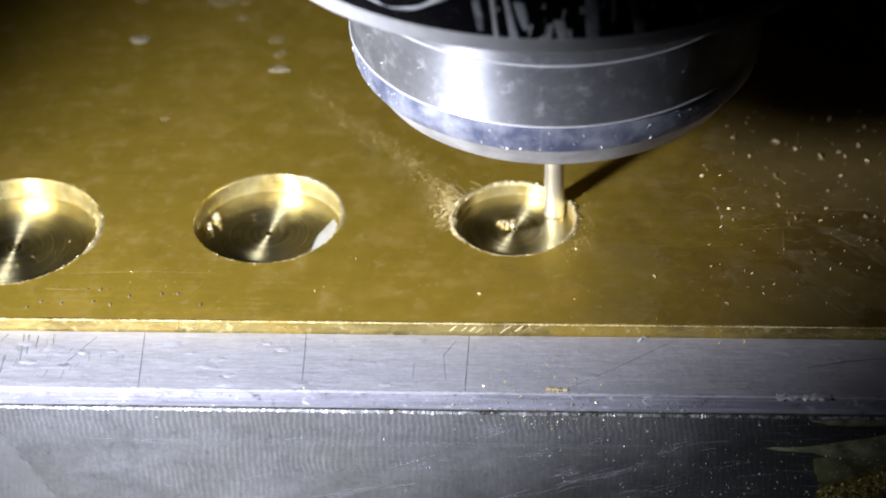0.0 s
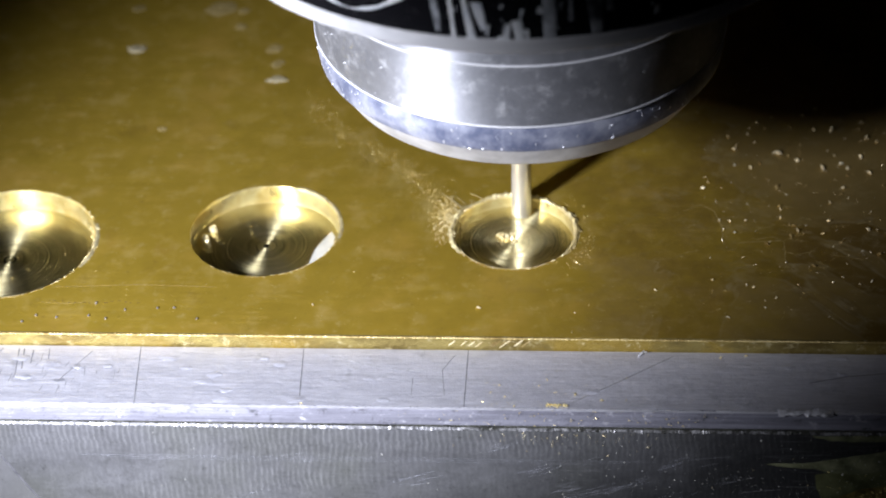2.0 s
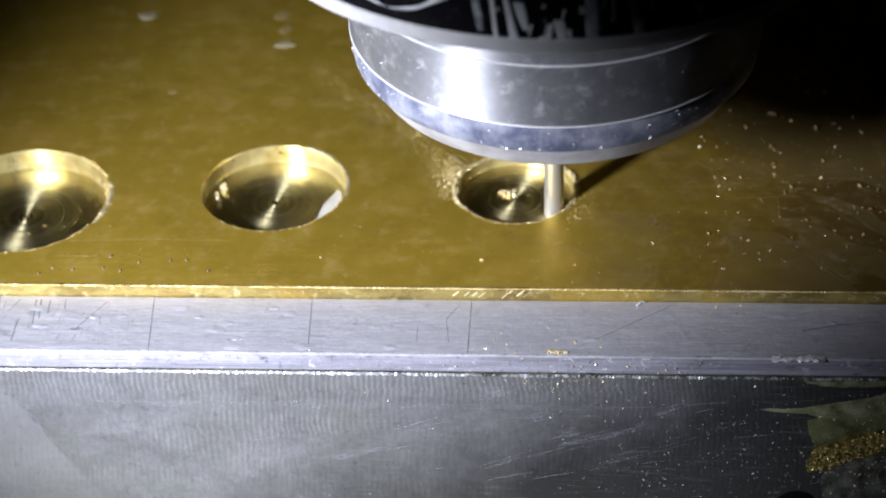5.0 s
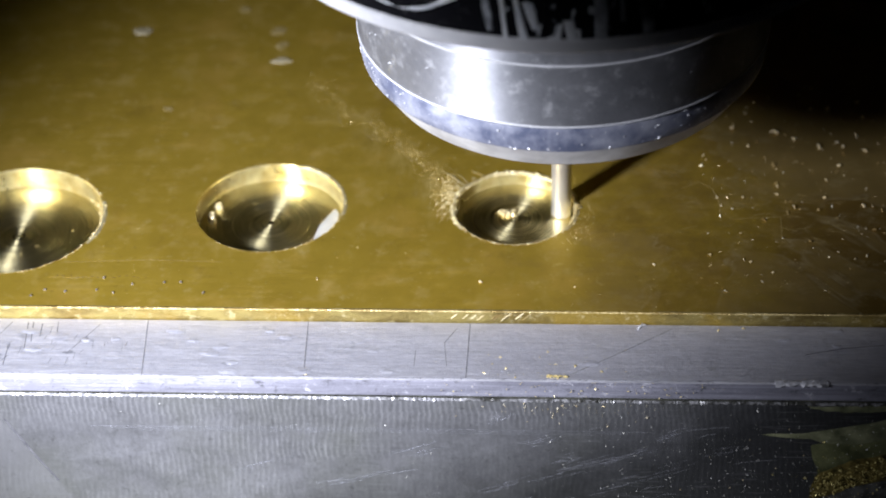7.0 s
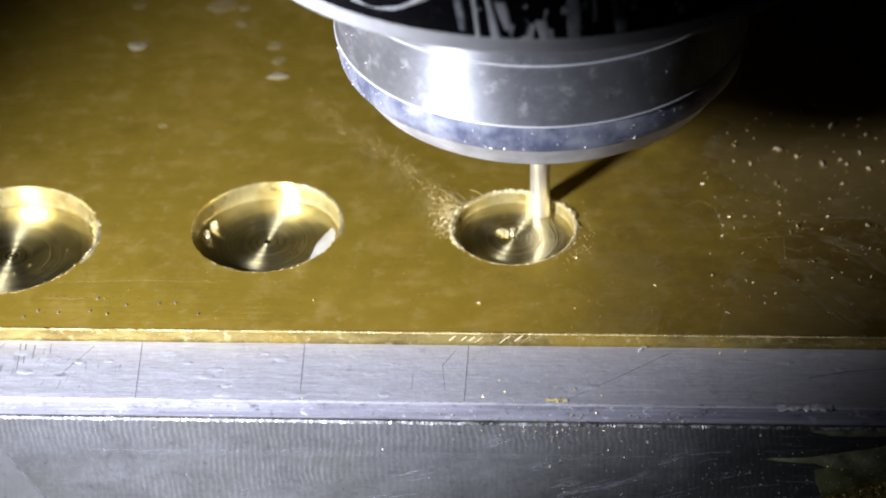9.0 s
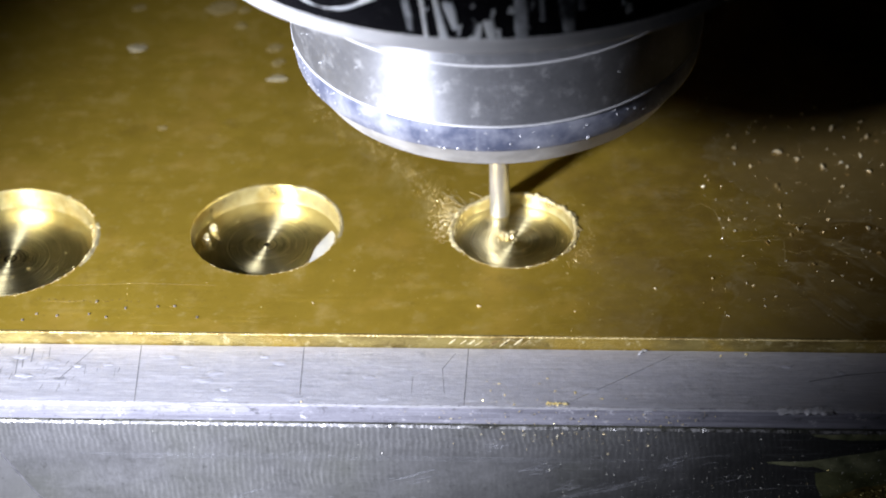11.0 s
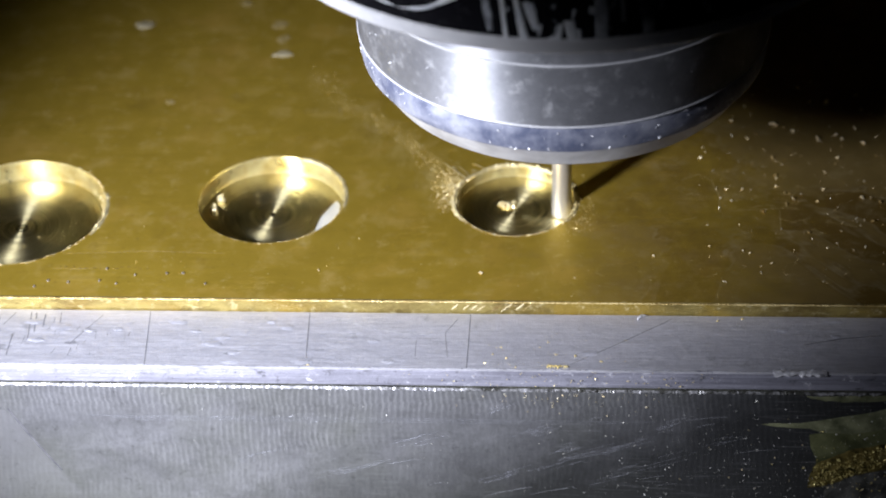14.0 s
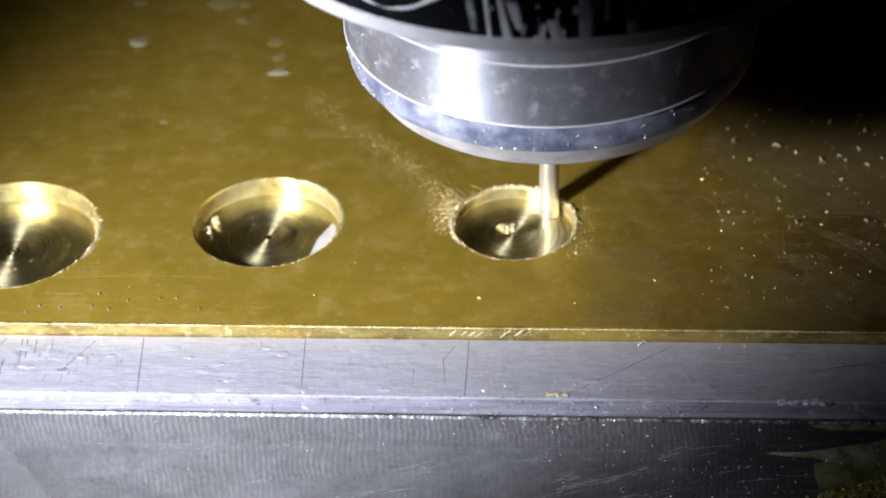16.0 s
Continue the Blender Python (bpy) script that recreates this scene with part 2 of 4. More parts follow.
def painted(name, a, b, rough, metal=0.0, scale=60):
    n = Nodes(name)
    f = n.noise(scale, 5, 0.6)
    return n.done(n.mix(n.ramp(f, 0.35, 0.65), a, b), n.ramp(f, 0.3, 0.7, rough - 0.06, rough + 0.08), metal,
                  n.bump(n.noise(scale * 12, 4), 0.3, 0.0001))


def chip_brass(name, a, b, rough):
    n = Nodes(name)
    k = n.t.nodes.new("ShaderNodeNewGeometry").outputs["Random Per Island"]
    return n.done(n.mix(k, a, b), n.ramp(k, 0, 1, rough, rough + 0.2), 0.35)


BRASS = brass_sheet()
BRASS_EDGE = edge_brass("sawn_brass_edge", 0.5, (0.31, 0.245, 0.08), (0.15, 0.105, 0.03))
WALL_CUT = brass_cut("milled_brass_wall", 0.33, (0.80, 0.72, 0.40), (0.64, 0.50, 0.19), 0.82)
FLOOR_CUT = brass_turned("turned_brass_floor")
BURR = chip_brass("brass_burr", (0.86, 0.76, 0.48), (0.70, 0.58, 0.30), 0.35)
TORN = brass_cut("torn_pale_brass", 0.62, (0.80, 0.73, 0.48), (0.64, 0.55, 0.31))
BURR_LINE = brass_cut("frayed_brass_burr", 0.55, (0.62, 0.50, 0.24), (0.30, 0.21, 0.07), 0.7)
JAW_TOP = aluminium_top()
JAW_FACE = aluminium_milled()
JAW_EDGE = bevel_metal()
LIP_OILY = lip_metal()
EDGE_HIGHLIGHT = aluminium_bright("pale_aluminium_highlight", 0.5, (0.36, 0.36, 0.40), (0.62, 0.62, 0.68), 0.5)
SCRIBE = painted("dark_scribed_groove", (0.10, 0.10, 0.11), (0.17, 0.17, 0.185), 0.6, 0.0, 400)
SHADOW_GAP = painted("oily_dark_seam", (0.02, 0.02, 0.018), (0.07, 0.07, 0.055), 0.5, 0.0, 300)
NOSE = nose_steel()
TAPER = painted("dull_blue_steel", (0.13, 0.15, 0.235), (0.42, 0.44, 0.53), 0.54, 0.4, 240)
WORN = aluminium_bright("worn_bright_rim", 0.45, (0.70, 0.71, 0.75), (0.86, 0.86, 0.88), 0.25)
BLACK = black_gloss()
PALE_STEEL = painted("pale_grey_steel", (0.46, 0.46, 0.47), (0.66, 0.66, 0.66), 0.5, 0.3, 260)
STREAK_PALE = painted("pale_streak", (0.66, 0.70, 0.76), (0.92, 0.93, 0.94), 0.5, 0.0, 300)
STREAK_DIM = painted("thin_grey_streak", (0.05, 0.055, 0.062), (0.62, 0.65, 0.70), 0.4, 0.0, 300)
OLIVE = painted("dark_olive_oil", (0.06, 0.066, 0.03), (0.17, 0.18, 0.085), 0.45, 0.0, 300)
TOOL = painted("carbide", (0.60, 0.58, 0.54), (0.68, 0.66, 0.62), 0.46, 0.8, 200)
OILFILM = painted("black_gritty_oil", (0.03, 0.03, 0.028), (0.14, 0.14, 0.13), 0.4, 0.0, 420)
CAST = painted("oily_cast_iron", (0.015, 0.016, 0.010), (0.09, 0.09, 0.045), 0.5, 0.0, 420)
DARK = painted("grey_enclosure_paint", (0.16, 0.16, 0.17), (0.21, 0.21, 0.22), 0.6, 0.0, 9)
RESIDUE = painted("dried_green_coolant", (0.07, 0.078, 0.042), (0.27, 0.28, 0.165), 0.42, 0.0, 330)
RUST = painted("brown_chip_sludge", (0.025, 0.022, 0.008), (0.22, 0.17, 0.05), 0.4, 0.2, 900)
VOID = painted("oily_black_bolt", (0.003, 0.003, 0.003), (0.006, 0.006, 0.006), 0.92, 0.0, 300)
VOID.node_tree.nodes["Principled BSDF"].inputs["Specular IOR Level"].default_value = 0.08
REFLECTION = painted("pale_grey_reflection", (0.40, 0.39, 0.35), (0.50, 0.49, 0.44), 0.45, 0.0, 300)
WHITE_FLAKE = painted("pale_grey_flake", (0.20, 0.17, 0.10), (0.32, 0.28, 0.18), 0.5, 0.0, 300)
SMUDGE = painted("grey_rubbed_smudge", (0.30, 0.305, 0.35), (0.46, 0.465, 0.52), 0.5, 0.65, 900)
CRUMB = chip_brass("dark_oily_crumb", (0.02, 0.022, 0.012), (0.16, 0.16, 0.08), 0.4)
CRUST = chip_brass("olive_crust", (0.07, 0.075, 0.03), (0.34, 0.34, 0.20), 0.4)
CHIP_OLD = chip_brass("dull_brass_chip", (0.90, 0.78, 0.30), (0.26, 0.19, 0.05), 0.25)
ALU_CHIP = chip_brass("aluminium_burr", (0.84, 0.84, 0.88), (0.66, 0.67, 0.72), 0.3)
ALU_MARK = painted("pale_aluminium_scratch", (0.30, 0.31, 0.35), (0.62, 0.63, 0.68), 0.42, 0.5, 1600)
FACE_MARK = painted("rubbed_aluminium_scratch", (0.20, 0.205, 0.23), (0.46, 0.47, 0.52), 0.48, 0.6, 1600)
GOUGE = painted("torn_bright_aluminium", (0.30, 0.30, 0.33), (0.72, 0.72, 0.77), 0.5, 0.35, 700)
SCUFF = painted("dull_dark_scuff", (0.13, 0.13, 0.15), (0.24, 0.24, 0.26), 0.55, 0.3, 400)
SCRATCH = painted("pale_brass_scratch", (0.32, 0.235, 0.075), (0.50, 0.39, 0.17), 0.5, 0.6, 1500)
INK = painted("faint_dark_ink", (0.12, 0.08, 0.025), (0.22, 0.15, 0.04), 0.5, 0.4, 300)
OIL = painted("oil_drop", (0.10, 0.09, 0.08), (0.16, 0.15, 0.14), 0.12, 0.0, 300)
CHIP = chip_brass("brass_chip", (0.92, 0.80, 0.42), (0.74, 0.57, 0.22), 0.22)
CHIP_BROWN = chip_brass("oily_brown_chip", (0.62, 0.46, 0.20), (0.24, 0.15, 0.05), 0.25)
CHIP_WHITE = chip_brass("white_chip", (0.90, 0.91, 0.90), (0.74, 0.73, 0.66), 0.25)
CHIP_PALE = chip_brass("pale_chip", (0.92, 0.86, 0.66), (0.86, 0.68, 0.36), 0.25)


# ---- building ----
def part(name, bm, material, parent=None, label="", smooth=False):
    """Links a bmesh as one mesh object, under a thing or a part."""
    me = bpy.data.meshes.new(name)
    bm.to_mesh(me)
    bm.free()
    me.materials.append(material)
    if smooth:
        me.shade_smooth()
        me.set_sharp_from_angle(angle=radians(35))
    ob = new(name, me)
    ob.parent = parent
    return tagged(ob, label) if label else ob


def thing(name, label, category, group="", kind=""):
    return tagged(new(name), label, category, group, kind)


def box(x0, x1, y0, y1, z0, z1, bevel=0.0, seg=2):
    bm = bmesh.new()
    bmesh.ops.create_cube(bm, size=1)
    for v in bm.verts:
        v.co = Vector(((x0 + x1) / 2 + v.co.x * (x1 - x0), (y0 + y1) / 2 + v.co.y * (y1 - y0), (z0 + z1) / 2 + v.co.z * (z1 - z0))) * MM
    if bevel:
        bmesh.ops.bevel(bm, geom=bm.edges[:], offset=bevel * MM, segments=seg, affect="EDGES")
    return bm


def lathe(profile, n=160, closed=False, a0=0.0, a1=360.0):
    """Turns a profile of (radius, height) in millimetres round the z axis."""
    bm = bmesh.new()
    full = a1 - a0 >= 359.9
    cols = []
    for i in range(n if full else n + 1):
        a = radians(a0 + (a1 - a0) * i / n)
        cols.append([bm.verts.new((r * MM * math.sin(a), -r * MM * math.cos(a), z * MM)) for r, z in profile])
    m = len(profile)
    for i in range(n):
        p, q = cols[i], cols[(i + 1) % len(cols)]
        for j in range(m if closed else m - 1):
            k = (j + 1) % m
            bm.faces.new((p[j], q[j], q[k], p[k]))
    bmesh.ops.remove_doubles(bm, verts=bm.verts, dist=1e-7)
    bmesh.ops.recalc_face_normals(bm, faces=bm.faces)
    return bm


def prism(profile, x0, x1, cuts=1, wobble=0.0, seed=0):
    """A profile of (y, z) in millimetres drawn out along x; wobble frays it."""
    rnd = random.Random(seed)
    bm = bmesh.new()
    cols = []
    for i in range(cuts + 1):
        x = x0 + (x1 - x0) * i / cuts
        cols.append([bm.verts.new((x * MM, (y + rnd.gauss(0, wobble)) * MM, (z + rnd.gauss(0, wobble)) * MM)) for y, z in profile])
    m = len(profile)
    for p, q in zip(cols, cols[1:]):
        for j in range(m):
            k = (j + 1) % m
            bm.faces.new((p[j], q[j], q[k], p[k]))
    bm.faces.new(cols[0])
    bm.faces.new(cols[-1][::-1])
    bmesh.ops.recalc_face_normals(bm, faces=bm.faces)
    return bm


def strip(points, width, up=(0, 0, 1), lift=0.012, thick=0.01):
    """A thin mark that follows points in millimetres, lying on a surface with the normal up."""
    up = Vector(up)
    bm = bmesh.new()
    pts = [Vector(p) for p in points]
    rows = []
    for i, p in enumerate(pts):
        along = (pts[min(i + 1, len(pts) - 1)] - pts[max(i - 1, 0)]).normalized()
        side = along.cross(up).normalized()
        w = width * (0.35 if i in (0, len(pts) - 1) else 0.5)
        rows.append([bm.verts.new((p + side * s * w + up * (lift + h)) * MM) for s, h in ((-1, -lift), (-1, thick), (1, thick), (1, -lift))])
    for p, q in zip(rows, rows[1:]):
        for j in range(3):
            bm.faces.new((p[j], q[j], q[j + 1], p[j + 1]))
    bmesh.ops.recalc_face_normals(bm, faces=bm.faces)
    return bm


def flakes(places, sizes, seed, up=(0, 0, 1)):
    """Bent metal chips: each a curled ribbon of four faces."""
    rnd = random.Random(seed)
    verts, faces = [], []
    up = Vector(up)
    base = up.to_track_quat("Z", "Y").to_matrix()
    for p, s in zip(places, sizes):
        turn = base @ Euler((rnd.gauss(0, 0.5), rnd.gauss(0, 0.5), rnd.uniform(0, 6.28))).to_matrix()
        ln, wd, curl = s * rnd.uniform(0.7, 1.3), s * rnd.uniform(0.3, 0.6), rnd.uniform(0.2, 0.9)
        o = len(verts)
        for i in range(3):
            u = i / 2 - 0.5
            for v in (-0.5, 0.5):
                for h in (0.0, 0.16):
                    q = turn @ Vector((u * ln, v * wd * (1 - abs(u) * 0.6), (curl * (0.25 - u * u) + h) * s))
                    verts.append((Vector(p) + q + up * 0.12 * s) * MM)
        for i in range(2):
            a, b = o + i * 4, o + i * 4 + 4
            faces += [(a + 1, b + 1, b + 3, a + 3), (a, a + 2, b + 2, b), (a, b, b + 1, a + 1), (a + 2, a + 3, b + 3, b + 2)]
        faces += [(o, o + 1, o + 3, o + 2), (o + 8, o + 10, o + 11, o + 9)]
    bm = bmesh.new()
    me = bpy.data.meshes.new("tmp")
    me.from_pydata(verts, [], faces)
    bm.from_mesh(me)
    bpy.data.meshes.remove(me)
    return bm


ON_TABLE = []  # all that rides on the machine's table

# ---- the machine round it ----
tagged(part("machine_floor", box(-600, 600, -600, 700, -330, -320), DARK), "grey painted floor of the machine enclosure", "floor", kind="structure")
tagged(part("ceiling", box(-600, 600, -600, 700, 520, 530), DARK), "grey painted roof of the enclosure", "ceiling", kind="structure")
tagged(part("wall_north", box(-600, 600, 700, 710, -320, 520), DARK), "grey painted enclosure wall", "wall", kind="structure")
tagged(part("wall_south", box(-600, 600, -610, -600, -320, 520), DARK), "grey painted enclosure wall", "wall", kind="structure")
tagged(part("wall_west", box(-610, -600, -600, 700, -320, 520), DARK), "grey painted enclosure wall", "wall", kind="structure")
tagged(part("wall_east", box(600, 610, -600, 700, -320, 520), DARK), "grey painted enclosure wall", "wall", kind="structure")

vise = thing("machine_vise", "oily cast iron machine vise holding the jaw", "vise")
part("base", prism([(-12, -320), (-12, -34.6), (38.2, -34.6), (38.2, -12.05), (190, -12.05), (190, -320)], -105, 105), CAST, vise)
ON_TABLE.append(vise)

# ---- the brass plate with its three pockets ----
HOLES = [(-76.0, 61.6, 14.4, 3.6), (-34.25, 65.5, 12.15, 3.3), (6.2, 65.45, 9.75, 2.0)]
PX0, PX1, PY0, PY1, PTH = -112.0, 104.0, 38.9, 178.0, 12.0


def plate_body():
    """The sheet: a top with round openings, its sides and its underside."""
    bm = bmesh.new()
    n = 96
    cells = [(-92.0, -57.0), (-50.0, -20.0), (-8.0, 20.0)]
    ys = (PY0 + 0.25, 45.5, 82.5, PY1)

    def quad(x0, x1, y0, y1):
        if x1 - x0 > 1e-6:
            bm.faces.new([bm.verts.new((x * MM, y * MM, 0)) for x, y in ((x0, y0), (x1, y0), (x1, y1), (x0, y1))])

    quad(PX0, PX1, ys[0], ys[1])
    quad(PX0, PX1, ys[2], ys[3])
    x = PX0
    for (a, b), (hx, hy, hr, hd) in zip(cells, HOLES):
        quad(x, a, ys[1], ys[2])
        x = b
        rnd = random.Random(int(hr * 10))
        inner, outer = [], []
        for i in range(n):
            t = 2 * math.pi * i / n
            dx, dy = math.cos(t), math.sin(t)
            r = hr + rnd.gauss(0, 0.035)
            k = min(((b if dx > 0 else a) - hx) / dx if abs(dx) > 1e-9 else 1e9, ((ys[2] if dy > 0 else ys[1]) - hy) / dy if abs(dy) > 1e-9 else 1e9)
            inner.append(bm.verts.new(((hx + r * dx) * MM, (hy + r * dy) * MM, 0)))
            outer.append(bm.verts.new(((hx + k * dx) * MM, (hy + k * dy) * MM, 0)))
        for i in range(n):
            j = (i + 1) % n
            bm.faces.new((inner[i], outer[i], outer[j], inner[j]))
        for cx, cy in ((a, ys[1]), (b, ys[1]), (b, ys[2]), (a, ys[2])):
            near = sorted(range(n), key=lambda i: (outer[i].co.x - cx * MM) ** 2 + (outer[i].co.y - cy * MM) ** 2)[:2]
            i, j = near
            if abs(outer[i].co.x - outer[j].co.x) > 1e-8 and abs(outer[i].co.y - outer[j].co.y) > 1e-8:
                bm.faces.new((outer[i], outer[j], bm.verts.new((cx * MM, cy * MM, 0))))
    quad(x, PX1, ys[1], ys[2])
    for f in bm.faces:
        f.normal_update()
        if f.normal.z < 0:
            f.normal_flip()
    # sides and underside
    lo = [bm.verts.new((x * MM, y * MM, -PTH * MM)) for x, y in ((PX0, PY0), (PX1, PY0), (PX1, PY1), (PX0, PY1))]
    hi = [bm.verts.new((x * MM, y * MM, 0)) for x, y in ((PX0, PY0 + 0.25), (PX1, PY0 + 0.25), (PX1, PY1), (PX0, PY1))]
    for i in range(4):
        j = (i + 1) % 4
        bm.faces.new((lo[i], lo[j], hi[j], hi[i]))
    bm.faces.new(lo[::-1])
    bmesh.ops.remove_doubles(bm, verts=bm.verts, dist=1e-6)
    return bm


def pocket_wall(hr, hd, seed):
    """A milled side with faint chatter flats and a ragged upper edge."""
    k = random.Random(90 + seed)
    bm = lathe([(hr + 0.07, 0.0), (hr - 0.02, -0.16), (hr - 0.05, -0.5), (hr - 0.08, -hd * 0.55), (hr - 0.06, -hd + 0.18), (hr - 0.16, -hd - 0.002)], 144)
    flat = [k.gauss(0, 0.010) for t in range(48)]
    for v in bm.verts:
        a = math.atan2(v.co.y, v.co.x) % (2 * math.pi)
        f = 1 + flat[int(a / (2 * math.pi) * 48) % 48] * MM / v.co.xy.length
        if v.co.z > -0.2 * MM and v.co.z < -0.1 * MM:
            v.co.z += k.gauss(0, 0.05) * MM
        elif v.co.z < -0.1 * MM:
            v.co.x, v.co.y = v.co.x * f, v.co.y * f
    return bm


def torn_rim(hr, h, a0, a1, seed):
    """A ragged crown of torn burr that stands along a stretch of the rim."""
    k = random.Random(seed)
    n = int((a1 - a0) * 3)
    bm = bmesh.new()
    rows = []
    big = 0.5
    for t in range(n + 1):
        a = radians(a0 + (a1 - a0) * t / n)
        if t % 7 == 0:
            big = k.uniform(0.25, 1.0)
        fade = min(1.0, 8.0 * t / n, 8.0 * (n - t) / n)
        z = h * fade * big * k.uniform(0.6, 1.1)
        out = 0.25 + 0.9 * z * k.uniform(0.4, 1.3)
        rows.append([bm.verts.new((r * MM * math.cos(a + o), r * MM * math.sin(a + o), zz * MM)) for r, zz, o in
                     ((hr - 0.02, -0.12, 0), (hr + 0.08, 0.5 * z, k.gauss(0, 0.008)), (hr + 0.15 + 0.4 * out, z, k.gauss(0, 0.02)), (hr + 0.2 + out, 0.35 * z, k.gauss(0, 0.02)), (hr + 0.35 + out, -0.02, 0))])
    for p, q in zip(rows, rows[1:]):
        for j in range(4):
            bm.faces.new((p[j], q[j], q[j + 1], p[j + 1]))
    bmesh.ops.recalc_face_normals(bm, faces=bm.faces)
    return bm


plate = thing("brass_plate", "oiled yellow brass plate with three milled round pockets", "metal plate")
ON_TABLE.append(plate)
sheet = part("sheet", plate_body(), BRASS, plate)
sawn = part("sawn_edge", prism([(PY0 - 0.06, -PTH), (PY0 - 0.10, -0.25), (PY0 + 0.05, 0.015), (PY0 + 0.42, 0.03), (PY0 + 0.42, -0.03), (PY0 + 0.2, -PTH)], PX0, PX1, 420, 0.006, 4),
     BRASS_EDGE, plate, "rough sawn front edge of the brass", True)
for i, (hx, hy, hr, hd) in enumerate(HOLES):
    at = pose(hx * MM, hy * MM, 0)
    wall = part("pocket_wall", pocket_wall(hr, hd, i), WALL_CUT, plate,
                "bright milled side of a pocket", True)
    wall.matrix_basis = at
    floor_ = part("pocket_floor", lathe([(0, -hd + 0.04), (0.4, -hd + 0.02), (0.9, -hd), (hr * 0.40, -hd - 0.012), (hr * 0.41, -hd + 0.012), (hr * 0.72, -hd), (hr - 0.12, -hd)], 160), FLOOR_CUT, plate,
                  "turned pocket floor with circular cutter marks", True)
    floor_.matrix_basis = at

# frayed burr on the rims
for (hx, hy, hr, hd), spans in zip(HOLES, (((-25, 20, 0.3),), ((40, 70, 0.16), (-10, 40, 0.2)), ((50, 128, 0.6), (-35, 45, 0.6), (130, 215, 0.4)))):
    for a0, a1, h in spans:
        part("torn_burr", torn_rim(hr, h, a0, a1, int(hr * 10 + a0)), TORN, plate, "ragged pale burr torn up along a pocket's rim").matrix_basis = pose(hx * MM, hy * MM, 0)
rnd = random.Random(7)


def rim_burr(hx, hy, hr, n, s, a0, a1, seed):
    r_ = random.Random(seed)
    pl, sz = [], []
    for i in range(n):
        a = radians(r_.uniform(a0, a1))
        r = hr + r_.gauss(0.12, 0.12)
        pl.append((hx + r * math.cos(a), hy + r * math.sin(a), 0.0))
        sz.append(s * r_.uniform(0.5, 1.4))
    return flakes(pl, sz, seed)


for (hx, hy, hr, hd), n, s, a0, a1 in zip(HOLES, (150, 120, 330), (0.24, 0.22, 0.24), (-120, -130, -200), (60, 60, 160)):
    tagged(part("rim_burr", rim_burr(hx, hy, hr, n, s, a0, a1, n), BURR, plate, "fine bright burr along a pocket's rim"), kind="stuff")

# ---- the aluminium jaw ----
JZ, JY1, JY0, FY = -2.05, 38.45, 25.45, 24.3
jaw = thing("vise_jaw", "scuffed aluminium vise jaw with milled front face", "vise jaw")
ON_TABLE.append(jaw)
part("top_block", prism([(JY1, -34.5), (JY1, JZ), (JY0 + 0.3, JZ), (JY0 + 0.25, JZ - 0.1), (FY + 0.7, -4.4), (FY + 0.7, -5.18), (FY + 4.0, -5.19), (FY + 4.0, -34.5)], -105, 105), JAW_TOP, jaw)
part("bevel", prism([(JY0 + 0.32, JZ + 0.004), (JY0 + 0.08, JZ - 0.02), (JY0 - 0.02, JZ - 0.12), (FY + 0.2, -4.5), (FY + 0.55, -4.6)], -105, 105, 300, 0.002, 3), JAW_EDGE, jaw, "bevelled front edge", True)
# a paler strip gives the bevel's top edge its highlight by colour
part("edge_highlight", prism([(JY0 + 0.32, JZ - 0.02), (JY0 + 0.22, JZ + 0.02), (JY0 - 0.02, JZ - 0.05), (JY0 - 0.08, JZ - 0.24), (JY0 + 0.1, JZ - 0.34)], -105, 105, 700, 0.012, 23), EDGE_HIGHLIGHT, jaw, "thin pale strip painted as the edge's highlight", True)
part("seam", prism([(FY + 0.45, -4.5), (FY + 0.16, -4.6), (FY + 0.14, -4.92), (FY + 0.45, -5.0)], -105, 105, 300, 0.03, 5), SHADOW_GAP, jaw, "thin dark seam")
part("burred_lip", prism([(FY + 0.35, -4.85), (FY + 0.08, -4.88), (FY - 0.08, -5.24), (FY + 0.2, -5.45)], -105, 105, 900, 0.06, 6), LIP_OILY, jaw, "bright burred lip", True)


def notched_face():
    """The face slab, with an arched bolt opening at its foot."""
    out = [(-105, -5.2), (105, -5.2), (105, -34.4), (54.4, -34.4)]
    out += [(51.1 + 3.3 * math.cos(radians(a)), -31.6 + 3.3 * math.sin(radians(a))) for a in range(0, 181, 12)]
    out += [(47.8, -34.4), (-105, -34.4)]
    bm = bmesh.new()
    front = bm.faces.new([bm.verts.new((x * MM, FY * MM, z * MM)) for x, z in out])
    deep = bmesh.ops.extrude_face_region(bm, geom=[front])
    for v in deep["geom"]:
        if isinstance(v, bmesh.types.BMVert):
            v.co.y = (FY + 3.95) * MM
    bmesh.ops.triangulate(bm, faces=[f for f in bm.faces if len(f.verts) > 4])
    bmesh.ops.recalc_face_normals(bm, faces=bm.faces)
    return bm


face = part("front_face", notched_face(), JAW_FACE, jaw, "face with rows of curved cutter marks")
for x0, x1 in ((-50.0, -48.8), (-25.0, -24.35), (0.0, -0.1), (-74.6, -73.4)):
    part("scribe_line", strip([(x0 + (x1 - x0) * k / 6, 38.4 + (25.7 - 38.4) * k / 6, JZ) for k in range(7)], 0.16), SCRIBE, jaw)

